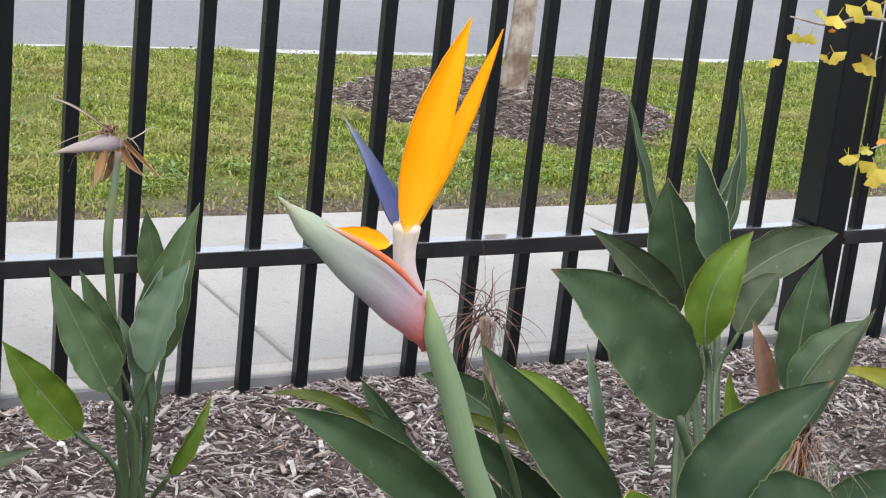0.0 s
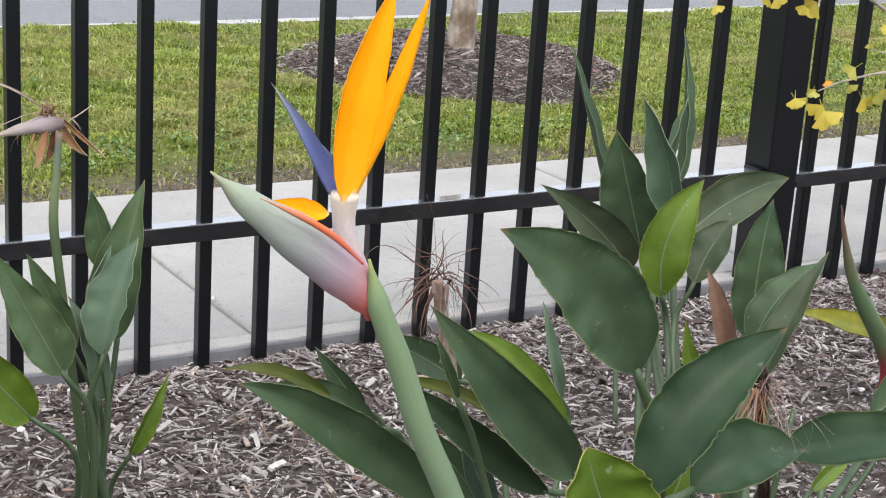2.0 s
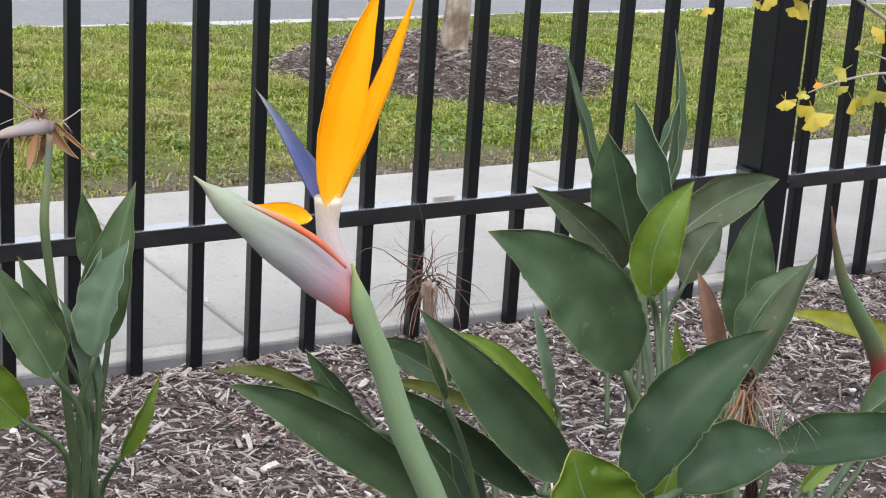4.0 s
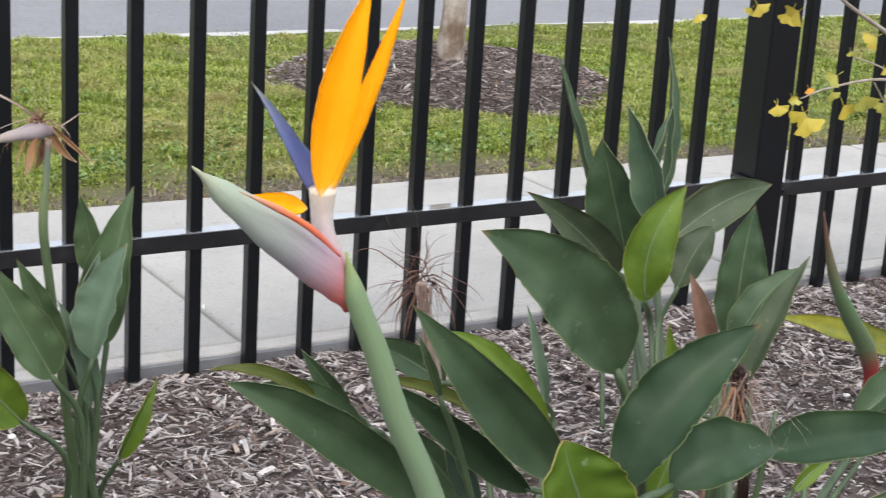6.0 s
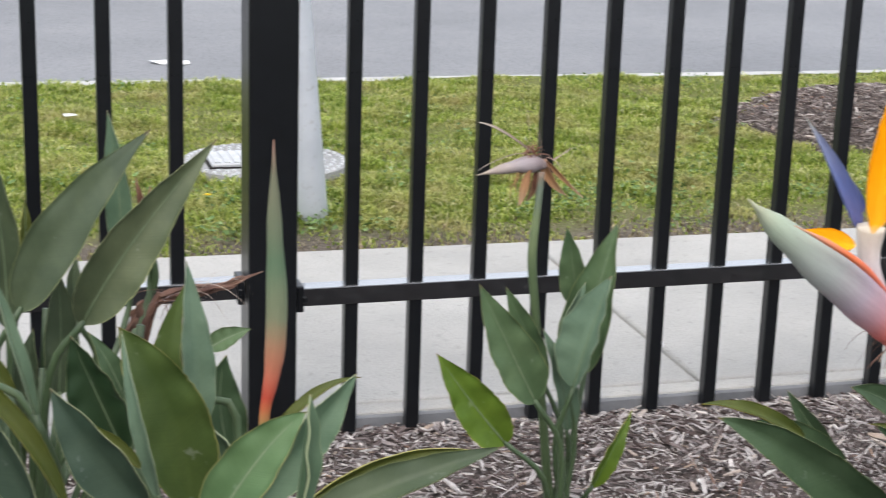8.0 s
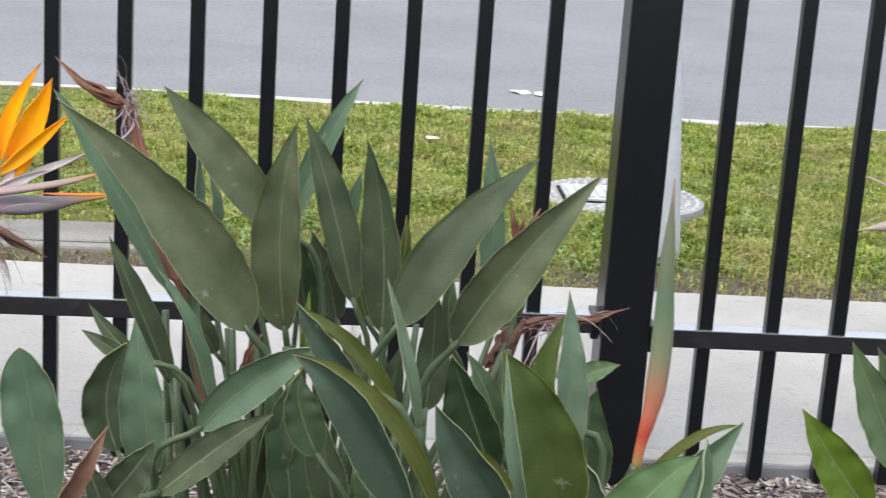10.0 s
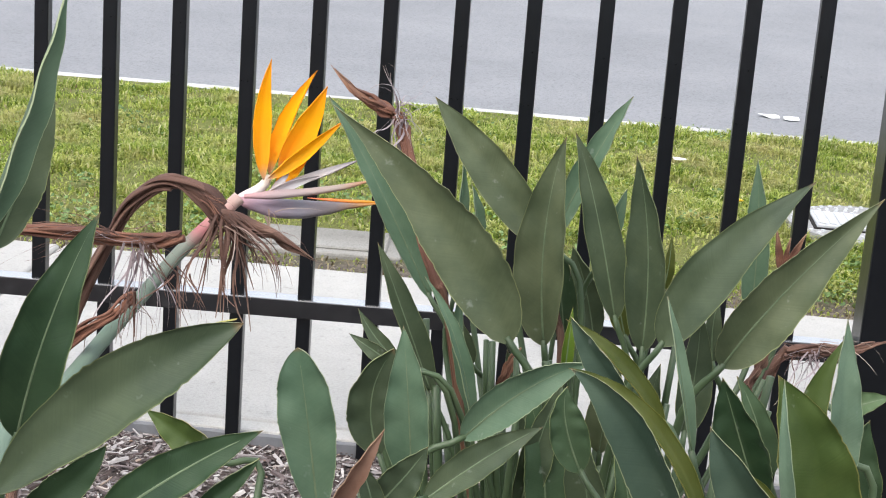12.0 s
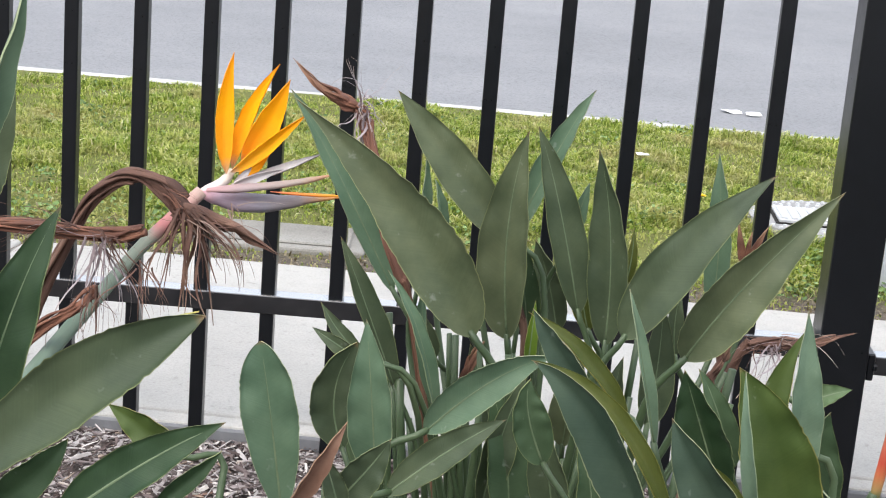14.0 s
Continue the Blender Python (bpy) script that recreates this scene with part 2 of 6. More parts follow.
def make_fence():
    fence = thing("fence", (0, 0, 0), "black powder-coated steel picket fence along the footpath", "fence")
    bm = bmesh.new()
    box(bm, -0.0125, 0.0125, -0.0125, 0.0125, 0.008, FENCE_TOP, 0.0022, 2)
    picket = None
    bmp = bmesh.new()
    box(bmp, -0.0435, 0.0435, -0.0435, 0.0435, -0.25, FENCE_TOP + 0.06, 0.004, 2)
    post = None
    bmc = bmesh.new()
    box(bmc, -0.050, 0.050, -0.050, 0.050, FENCE_TOP + 0.062, FENCE_TOP + 0.078, 0.006, 2)
    cap = None
    for px in POSTS:
        if post is None:
            post = part("post", bmp, M_BLACK, fence, "square black steel post")
            post.location = (px, 0, 0)
            cap = part("cap", bmc, M_BLACK, post)
            here = post
        else:
            here = share("post", post, (px, 0, 0), fence)
            tagged(here, "square black steel post")
            share("cap", cap, (0, 0, 0), here)
    for a, b, start, (rx, rz, slope) in zip(POSTS[:-1], POSTS[1:], FIRST, RAKE):
        for lift in (0.0, FENCE_TOP - 0.44):
            bm2 = bmesh.new()
            box(bm2, a + 0.049, b - 0.049, -0.019, 0.019, -0.034, 0.0, 0.0020, 2)
            bm2.normal_update()
            # upward faces get the material with the painted sky glare
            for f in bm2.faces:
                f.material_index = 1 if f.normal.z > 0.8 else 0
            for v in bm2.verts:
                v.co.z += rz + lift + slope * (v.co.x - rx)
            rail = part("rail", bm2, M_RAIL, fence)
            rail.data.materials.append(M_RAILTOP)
            for side, x in ((1, a + 0.0457), (-1, b - 0.0457)):
                bm2 = bmesh.new()
                z = rz + lift + slope * (x - rx)
                x0, x1 = sorted((x, x + side * 0.014))
                box(bm2, x0, x1, -0.026, 0.026, z - 0.043, z + 0.006, 0.003, 2)
                box(bm2, x + side * 0.012 - 0.002, x + side * 0.012 + 0.006, -0.03, 0.03, z - 0.025, z - 0.013, 0.002, 1)
                part("bracket", bm2, M_BLACK, fence, "cast rail bracket on the post")
        for i in range(16):
            x = start + PITCH * i
            if picket is None:
                picket = part("picket", bm, M_BLACK, fence)
                picket.location = (x, 0, 0)
            else:
                share("picket", picket, (x, 0, 0), fence)
    return fence


make_fence()

# ---- leaf materials ----
def make_leaf(name, upper, light, edge, gloss=0.42):
    """Leathery blade: fine side veins, a pale thin margin, mottling and a few scars. UV: u along, v across."""
    k = Mat(name, gloss, spec=0.26)
    uv = k.t.nodes.new("ShaderNodeTexCoord").outputs["UV"]
    sep = k.t.nodes.new("ShaderNodeSeparateXYZ")
    k.link(uv, sep.inputs[0])
    ab = k.t.nodes.new("ShaderNodeMath")
    ab.operation = "ABSOLUTE"
    k.link(sep.outputs["Y"], ab.inputs[0])
    slant = k.t.nodes.new("ShaderNodeMath")
    slant.operation, slant.inputs[1].default_value = "MULTIPLY_ADD", -0.10
    k.link(ab.outputs[0], slant.inputs[0])
    k.link(sep.outputs["X"], slant.inputs[2])
    comb = k.t.nodes.new("ShaderNodeCombineXYZ")
    k.link(slant.outputs[0], comb.inputs["X"])
    vein = k.n("ShaderNodeTexNoise", Scale=70.0, Detail=3.0, Roughness=0.7)
    k.link(comb.outputs[0], vein.inputs["Vector"])
    mott = k.noise(17, 5, 0.65)
    col = k.ramp(mott, (0.34, upper), (0.66, light))
    col = k.mix(col, k.ramp(vein.outputs["Fac"], (0.35, (0.88, 0.89, 0.88)), (0.62, (1.0, 1.0, 1.0))), 0.7, "MULTIPLY")
    col = k.mix(col, k.ramp(k.noise(55, 3, 0.7), (0.66, (0, 0, 0)), (0.75, (1, 1, 1))), 0.08, "SCREEN")
    col = k.mix(col, edge, k.ramp(ab.outputs[0], (0.962, (0, 0, 0)), (0.985, (0.75, 0.75, 0.75))))
    tipfade = k.ramp(sep.outputs["X"], (0.955, (0, 0, 0)), (1.0, (0.7, 0.7, 0.7)))
    k.colour(k.mix(col, (0.20, 0.11, 0.05), tipfade))
    k.rough(mott, gloss - 0.06, gloss + 0.16).bump(vein.outputs["Fac"], 0.22, 0.0010)
    k.b.inputs["Subsurface Weight"].default_value = 0.0
    return k.m


UNDER = make_leaf("leaf underside", (0.048, 0.088, 0.044), (0.074, 0.120, 0.062), (0.24, 0.27, 0.14), 0.48)
LEAF = {
    "dark": make_leaf("deep green leaf", (0.039, 0.071, 0.033), (0.065, 0.106, 0.052), (0.24, 0.27, 0.11)),
    # darker copy of dark: shade within the clumps is put into the colour
    "deep": make_leaf("green leaf with clump shade in its colour", (0.019, 0.042, 0.018), (0.036, 0.068, 0.029), (0.24, 0.27, 0.12)),
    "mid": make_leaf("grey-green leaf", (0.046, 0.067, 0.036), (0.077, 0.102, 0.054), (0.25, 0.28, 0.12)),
    "pale": make_leaf("bluish pale leaf", (0.078, 0.134, 0.080), (0.120, 0.184, 0.112), (0.34, 0.38, 0.22), 0.42),
    "fresh": make_leaf("fresh yellow-green leaf", (0.072, 0.128, 0.012), (0.116, 0.182, 0.020), (0.36, 0.34, 0.08)),
    "fresh2": make_leaf("olive-green leaf", (0.046, 0.076, 0.018), (0.074, 0.110, 0.027), (0.36, 0.33, 0.11)),
    "fresh3": make_leaf("bright mid-green leaf", (0.060, 0.116, 0.044), (0.092, 0.158, 0.064), (0.38, 0.34, 0.12)),
    "soft": make_leaf("soft green leaf", (0.061, 0.104, 0.046), (0.098, 0.150, 0.069), (0.30, 0.33, 0.14)),
    "silver": make_leaf("silvery green leaf", (0.115, 0.178, 0.118), (0.165, 0.240, 0.160), (0.36, 0.40, 0.26), 0.46),
    # lighter copy of mid: the skylight on upper leaves is put into the colour
    "light": make_leaf("grey-green leaf with skylight in its colour", (0.069, 0.090, 0.046), (0.112, 0.133, 0.069), (0.30, 0.32, 0.15), 0.42),
    "blue": make_leaf("bluish outer leaf", (0.034, 0.061, 0.040), (0.058, 0.091, 0.059), (0.32, 0.34, 0.18), 0.5),
    "olive": make_leaf("olive upper leaf", (0.050, 0.068, 0.012), (0.084, 0.098, 0.018), (0.40, 0.37, 0.10)),
    "yellow": make_leaf("yellowing leaf", (0.10, 0.13, 0.020), (0.27, 0.26, 0.022), (0.16, 0.13, 0.04)),
    "brown": make_leaf("withered brown leaf", (0.12, 0.060, 0.038), (0.25, 0.15, 0.105), (0.30, 0.19, 0.12), 0.7),
}
k = Mat("pale leaf rib", 0.5, spec=0.4)
k.colour(k.ramp(k.noise(60, 3), (0.3, (0.095, 0.140, 0.075)), (0.7, (0.16, 0.205, 0.115))))
M_RIB = k.m
k = Mat("green leaf stalk", 0.42, spec=0.45)
k.colour(k.ramp(k.noise(26, 5, stretch=(1, 1, 0.15)), (0.25, (0.032, 0.056, 0.024)), (0.6, (0.064, 0.100, 0.045)), (0.85, (0.115, 0.145, 0.075))))
k.bump(k.noise(240, 3, stretch=(1, 1, 0.08)), 0.3, 0.001)
M_STALK = k.m


def bezier(a, b, c, u):
    """A quadratic curve from a through b (at the half) to c."""
    q = 2 * b - 0.5 * (a + c)
    return a * (1 - u) ** 2 + q * 2 * u * (1 - u) + c * u * u


def smooth_line(points, n):
    """n + 1 places along a smooth line through the points."""
    ps = [Vector(p) for p in points]
    ps = [2 * ps[0] - ps[1]] + ps + [2 * ps[-1] - ps[-2]]
    out, m = [], len(ps) - 3
    for i in range(n + 1):
        s = min(i / n * m, m - 1e-6)
        j, u = int(s), s - int(s)
        a, b, c, d = ps[j], ps[j + 1], ps[j + 2], ps[j + 3]
        out.append(0.5 * ((2 * b) + (c - a) * u + (2 * a - 5 * b + 4 * c - d) * u * u + (3 * b - a - 3 * c + d) * u ** 3))
    return out


def tube(bm, line, radii, sides=8, flat=1.0, close=True):
    """A tube along a line of places; flat squeezes it across."""
    rings, up = [], Vector((0.13, -0.2, 1))
    n = len(line)
    for i, p in enumerate(line):
        d = (line[min(i + 1, n - 1)] - line[max(i - 1, 0)]).normalized()
        s = d.cross(up)
        if s.length < 1e-4:
            s = d.cross(Vector((1, 0, 0)))
        s.normalize()
        w = s.cross(d)
        up = w
        r = radii(i / (n - 1)) if callable(radii) else radii[0] + (radii[1] - radii[0]) * i / (n - 1)
        rings.append([bm.verts.new(p + (s * math.cos(a) + w * (math.sin(a) * flat)) * r) for a in [2 * math.pi * j / sides for j in range(sides)]])
    for a, b in zip(rings[:-1], rings[1:]):
        for j in range(sides):
            bm.faces.new((a[j], a[(j + 1) % sides], b[(j + 1) % sides], b[j]))
    if close:
        bm.faces.new(rings[0][::-1])
        bm.faces.new(rings[-1])
    return bm


def blade(bm, base, mid, tip, width, face, fold, peak=0.42, thick=0.0007, rows=46, cols=4, wave=0.05, seed=0, bow=0.0, ragged=0.085, shape=None):
    """A thick lance-shaped blade: upper layer, lower layer and rim. Material 0 above, 1 below; uv u along, v across."""
    rnd = random.Random(seed)
    base, mid, tip, face = Vector(base), Vector(mid), Vector(tip), Vector(face)
    uvl = bm.loops.layers.uv.verify()
    a = 0.55 if peak < 0.45 else 0.72
    peak = peak * 0.78 if peak < 0.45 else peak * 0.9
    b = a * (1 - peak) / peak
    if shape:
        a, b = shape
        peak = a / (a + b)
    top = (peak ** a) * ((1 - peak) ** b)
    ph1, ph2, fq = rnd.uniform(0, 6), rnd.uniform(0, 6), rnd.uniform(2.5, 4.5)
    grid, uvs = [[], []], []
    f = radians(fold)
    twist = rnd.uniform(-0.5, 0.5)
    face = face.normalized()
    cup = rnd.uniform(-0.10, 0.16)
    for i in range(rows + 1):
        u = i / rows
        p = bezier(base, mid, tip, u) - face * (bow * (2 * u - 1) ** 2)
        d = (bezier(base, mid, tip, min(u + 0.02, 1)) - bezier(base, mid, tip, max(u - 0.02, 0))).normalized()
        n = (face - d * face.dot(d)).normalized()
        n = (Matrix.Rotation(twist * (u - 0.5), 3, d) @ n).normalized()
        s = d.cross(n).normalized()
        uu = min(max(u, 0.004), 0.9985)
        w = width / 2 * (uu ** a) * ((1 - uu) ** b) / top
        rowa, rowb = [], []
        for j in range(-cols, cols + 1):
            v = j / cols
            ff = f * (0.75 + 0.25 * abs(v)) * (1 - 0.35 * u)
            lift = abs(v) * w * math.sin(ff) + cup * w * v * v * (0.4 + u)
            lift += wave * width * v * v * math.sin(fq * 6.28 * u + (ph1 if v > 0 else ph2)) * min(1, 4 * u * (1 - u))
            rag = 1 + ragged * noise.noise((u * 42 + seed * 3.7, v * 2.0, seed * 0.31)) * (abs(v) > 0.9)
            q = p + s * (v * w * math.cos(ff) * rag) + n * lift
            rowa.append(bm.verts.new(q + n * thick))
            rowb.append(bm.verts.new(q - n * thick))
        grid[0].append(rowa)
        grid[1].append(rowb)
    m = 2 * cols
    for i in range(rows):
        for j in range(m):
            for side in (0, 1):
                g = grid[side]
                ij = [(i, j), (i, j + 1), (i + 1, j + 1), (i + 1, j)]
                if side == 0:
                    ij = ij[::-1]
                fc = bm.faces.new([g[x][y] for x, y in ij])
                fc.material_index, fc.smooth = side, True
                for lp, (x, y) in zip(fc.loops, ij):
                    lp[uvl].uv = (x / rows, y / cols - 1)
        for j, flip in ((0, False), (m, True)):
            vs = [grid[0][i][j], grid[0][i + 1][j], grid[1][i + 1][j], grid[1][i][j]]
            fc = bm.faces.new(vs[::-1] if flip else vs)
            for lp in fc.loops:
                lp[uvl].uv = (i / rows, 1)
    return bm


leaf_seed = [11]


def leaf(plant, base, mid, tip, width, face, fold, style, peak=0.42, ribbed=True):
    """One leaf of a plant: blade, rib and the stalk down to the crown of the plant."""
    leaf_seed[0] += 1
    rnd = random.Random(leaf_seed[0])
    root = Vector(plant.location)
    base, mid, tip = Vector(base) - root, Vector(mid) - root, Vector(tip) - root
    fv, bow = Vector(face).normalized(), rnd.uniform(-0.02, 0.08) * (tip - base).length
    bm = blade(bmesh.new(), base, mid, tip, width, face, fold * 1.25 + 5, peak, seed=leaf_seed[0], bow=bow, ragged=rnd.uniform(0.0, 0.085))

    def spine(u):
        return bezier(base, mid, tip, u) - fv * (bow * (2 * u - 1) ** 2 - 0.0003)

    ob = part("leaf", bm, LEAF[style], plant)
    ob.data.materials.append(LEAF["brown"] if style == "brown" else UNDER)
    n = 14
    ln = [spine(0.97 * i / n) for i in range(n + 1)]
    r0 = max(0.0010, min(0.0019, width * 0.022))
    bm = tube(bmesh.new(), ln, lambda u: r0 * (1 - u) ** 0.8 + 0.0003, 6)
    if ribbed:
        part("rib", bm, LEAF["brown"] if style == "brown" else M_RIB, ob, smooth=True)
    else:
        bm.free()
    foot = spine(0.0)
    out = (foot - spine(0.06)).normalized()
    reach = base.length
    end = Vector((rnd.uniform(-0.05, 0.05), rnd.uniform(-0.045, 0.045), -0.01))
    flat_out, lim = Vector((base.x, base.y, 0)), 0.10 + 0.45 * max(0.0, base.z)
    if flat_out.length > lim:
        end += flat_out * (1 - lim / flat_out.length)
    toward = out.dot((end - foot).normalized())
    bend = foot + out * (min(0.09, reach * 0.2) * max(0.12, min(1.0, 0.2 + 0.8 * toward)))
    low = end + (base - end) * 0.40 + Vector((0, 0, 0.035))
    ln = smooth_line([end, low, bend, spine(0.02)], 14)
    if style == "olive" and not ribbed:
        return ob
    r1 = max(0.0050, min(0.0095, width * 0.095))
    bm = tube(bmesh.new(), ln, (r1 * 1.12, r1 * 0.62), 8, 0.8)
    part("stalk", bm, LEAF["brown"] if style == "brown" else M_STALK, ob, smooth=True)
    return ob



def more_stalks(plant, count, spread, low, high, seed):
    """Bare leaf stalks that crowd round the crown of a plant."""
    r = random.Random(seed)
    for _ in range(count):
        a = r.uniform(0, 6.283)
        foot = Vector((math.cos(a) * r.uniform(0, spread), math.sin(a) * r.uniform(0, spread) * 0.7, -0.01))
        top = foot * r.uniform(1.2, 2.0) + Vector((r.gauss(0, 0.03), r.gauss(0, 0.02), r.uniform(low, high)))
        ln = smooth_line([foot, foot.lerp(top, 0.5) + Vector((r.gauss(0, 0.012), r.gauss(0, 0.01), 0)), top], 10)
        w = r.uniform(0.005, 0.0088)
        part("stalk", tube(bmesh.new(), ln, (w, w * 0.55), 8, 0.8), M_STALK, plant, smooth=True)



# ---- flower materials ----
def make_tissue(name, stops, rough=0.5, grain=90, bump=0.2, by="u"):
    """Plant tissue whose colour runs along its length."""
    k = Mat(name, rough, spec=0.12 if "sepal" in name else 0.35)
    sep = k.t.nodes.new("ShaderNodeSeparateXYZ")
    k.link(k.t.nodes.new("ShaderNodeTexCoord").outputs["UV"], sep.inputs[0])
    mv = k.n("ShaderNodeMapRange", From_Min=0.0, From_Max=1.0, To_Min=-0.05, To_Max=0.05)
    k.link(k.noise(28, 4), mv.inputs["Value"])
    add = k.t.nodes.new("ShaderNodeMath")
    k.link(sep.outputs["X"], add.inputs[0])
    k.link(mv.outputs["Result"], add.inputs[1])
    col = k.ramp(add.outputs[0], *stops)
    streak = k.n("ShaderNodeTexNoise", Scale=9.0, Detail=4.0, Roughness=0.7)
    mp = k.t.nodes.new("ShaderNodeMapping")
    mp.inputs["Scale"].default_value = (1.2, 5.0, 1.0)
    k.link(k.t.nodes.new("ShaderNodeTexCoord").outputs["UV"], mp.inputs["Vector"])
    k.link(mp.outputs["Vector"], streak.inputs["Vector"])
    col = k.mix(col, k.ramp(streak.outputs["Fac"], (0.3, (0.5, 0.48, 0.48) if bump > 0.4 else (0.72, 0.70, 0.70)), (0.62, (1, 1, 1))), 0.8 if bump > 0.4 else 0.5, "MULTIPLY")
    k.colour(col).bump(streak.outputs["Fac"], bump, 0.001)
    return k.m


M_ORANGE = make_tissue("orange sepal", [(0.0, (0.85, 0.62, 0.30)), (0.06, (0.95, 0.46, 0.012)), (0.3, (0.98, 0.40, 0.0)), (1.0, (0.98, 0.40, 0.0))], 0.5)
M_ORANGE2 = make_tissue("golden orange sepal", [(0.0, (0.55, 0.36, 0.24)), (0.14, (0.92, 0.42, 0.02)), (0.6, (0.98, 0.44, 0.003)), (0.92, (0.92, 0.34, 0.004)), (1.0, (0.45, 0.16, 0.03))], 0.5)
M_LIP = make_tissue("orange-red lip", [(0.0, (0.62, 0.16, 0.12)), (0.5, (0.70, 0.17, 0.06)), (1.0, (0.55, 0.34, 0.22))], 0.5)
M_BLUE = make_tissue("violet blue petal", [(0.0, (0.15, 0.16, 0.36)), (0.4, (0.13, 0.18, 0.42)), (0.8, (0.24, 0.29, 0.46)), (1.0, (0.46, 0.48, 0.42))], 0.5)
M_WHITEPET = make_tissue("whitish petal", [(0.0, (0.55, 0.48, 0.46)), (0.6, (0.50, 0.48, 0.48)), (1.0, (0.22, 0.20, 0.20))], 0.6)
M_SPATHE = make_tissue("pink to green spathe", [(0.0, (0.62, 0.12, 0.09)), (0.2, (0.64, 0.17, 0.15)), (0.33, (0.52, 0.27, 0.30)), (0.46, (0.40, 0.33, 0.38)), (0.62, (0.36, 0.39, 0.37)), (0.85, (0.33, 0.40, 0.30)), (1.0, (0.36, 0.36, 0.24))], 0.55)
M_SPATHE2 = make_tissue("lilac grey spathe", [(0.0, (0.46, 0.22, 0.23)), (0.2, (0.33, 0.24, 0.29)), (0.5, (0.23, 0.215, 0.25)), (0.75, (0.26, 0.22, 0.22)), (0.9, (0.50, 0.26, 0.10)), (1.0, (0.75, 0.28, 0.02))], 0.6)
M_SPATHE2B = make_tissue("pinkish grey spathe", [(0.0, (0.46, 0.26, 0.26)), (0.3, (0.36, 0.28, 0.28)), (0.7, (0.34, 0.28, 0.24)), (1.0, (0.55, 0.25, 0.10))], 0.6)
M_LIP2 = make_tissue("bright orange lip", [(0.0, (0.60, 0.17, 0.09)), (0.4, (0.80, 0.22, 0.04)), (1.0, (0.90, 0.40, 0.02))], 0.5)
M_NECK = make_tissue("pale pink neck", [(0.0, (0.56, 0.38, 0.37)), (0.5, (0.72, 0.64, 0.62)), (1.0, (0.80, 0.70, 0.55))], 0.55)
M_SCAPE = make_tissue("pale green flower stalk", [(0.0, (0.30, 0.36, 0.12)), (0.08, (0.20, 0.29, 0.15)), (0.5, (0.17, 0.25, 0.15)), (1.0, (0.12, 0.19, 0.11))], 0.5)
M_SCAPE2 = make_tissue("pink and bluish flower stalk", [(0.0, (0.46, 0.33, 0.28)), (0.10, (0.42, 0.20, 0.18)), (0.16, (0.40, 0.15, 0.15)), (0.22, (0.19, 0.21, 0.165)), (0.4, (0.135, 0.19, 0.14)), (1.0, (0.12, 0.175, 0.125))], 0.5)
M_SCAPE2G = make_tissue("slim green flower stalk", [(0.0, (0.20, 0.14, 0.10)), (0.06, (0.15, 0.19, 0.14)), (0.17, (0.18, 0.23, 0.11)), (0.3, (0.09, 0.13, 0.06)), (1.0, (0.05, 0.08, 0.03))], 0.5)
M_BUD = make_tissue("red and green bud", [(0.0, (0.16, 0.20, 0.08)), (0.06, (0.36, 0.22, 0.08)), (0.14, (0.50, 0.15, 0.06)), (0.22, (0.46, 0.07, 0.04)), (0.36, (0.50, 0.15, 0.09)), (0.50, (0.38, 0.19, 0.11)), (0.62, (0.20, 0.22, 0.13)), (0.75, (0.11, 0.175, 0.10)), (0.92, (0.17, 0.175, 0.11)), (1.0, (0.26, 0.14, 0.10))], 0.5)
M_BUD2 = make_tissue("dark red and green bud", [(0.0, (0.20, 0.015, 0.02)), (0.22, (0.22, 0.03, 0.03)), (0.34, (0.11, 0.15, 0.08)), (0.6, (0.10, 0.17, 0.08)), (0.85, (0.16, 0.09, 0.06)), (1.0, (0.14, 0.06, 0.05))], 0.5)
M_DEADGREY = make_tissue("dry grey tissue", [(0.0, (0.20, 0.15, 0.15)), (0.5, (0.34, 0.30, 0.31)), (1.0, (0.38, 0.31, 0.24))], 0.8)
M_DEADBROWN = make_tissue("dry brown tissue", [(0.0, (0.06, 0.030, 0.022)), (0.22, (0.15, 0.080, 0.056)), (0.42, (0.09, 0.044, 0.032)), (0.6, (0.20, 0.115, 0.080)), (0.8, (0.13, 0.066, 0.046)), (1.0, (0.34, 0.24, 0.18))], 0.75, bump=0.6)
M_DEADRED = make_tissue("dry rust tissue", [(0.0, (0.09, 0.036, 0.024)), (0.3, (0.22, 0.098, 0.058)), (0.5, (0.13, 0.056, 0.036)), (0.75, (0.28, 0.15, 0.09)), (1.0, (0.36, 0.22, 0.15))], 0.75, bump=0.6)
M_DEADORANGE = make_tissue("dry tan tissue", [(0.0, (0.24, 0.12, 0.06)), (0.5, (0.38, 0.21, 0.10)), (1.0, (0.38, 0.27, 0.17))], 0.8)
M_DEADPALE = make_tissue("dry pale tissue", [(0.0, (0.22, 0.14, 0.11)), (0.5, (0.36, 0.29, 0.24)), (1.0, (0.48, 0.42, 0.36))], 0.8)
M_DEADDARK = make_tissue("blackened stalk", [(0.0, (0.035, 0.022, 0.018)), (0.5, (0.09, 0.05, 0.04)), (1.0, (0.05, 0.06, 0.03))], 0.85, bump=0.6)
k = Mat("smooth grey-brown bark", 0.8, spec=0.3)
k.colour(k.ramp(k.noise(40, 5), (0.3, (0.22, 0.18, 0.145)), (0.7, (0.42, 0.37, 0.31)))).bump(k.noise(120, 4), 0.4, 0.002)
M_TWIG = k.m


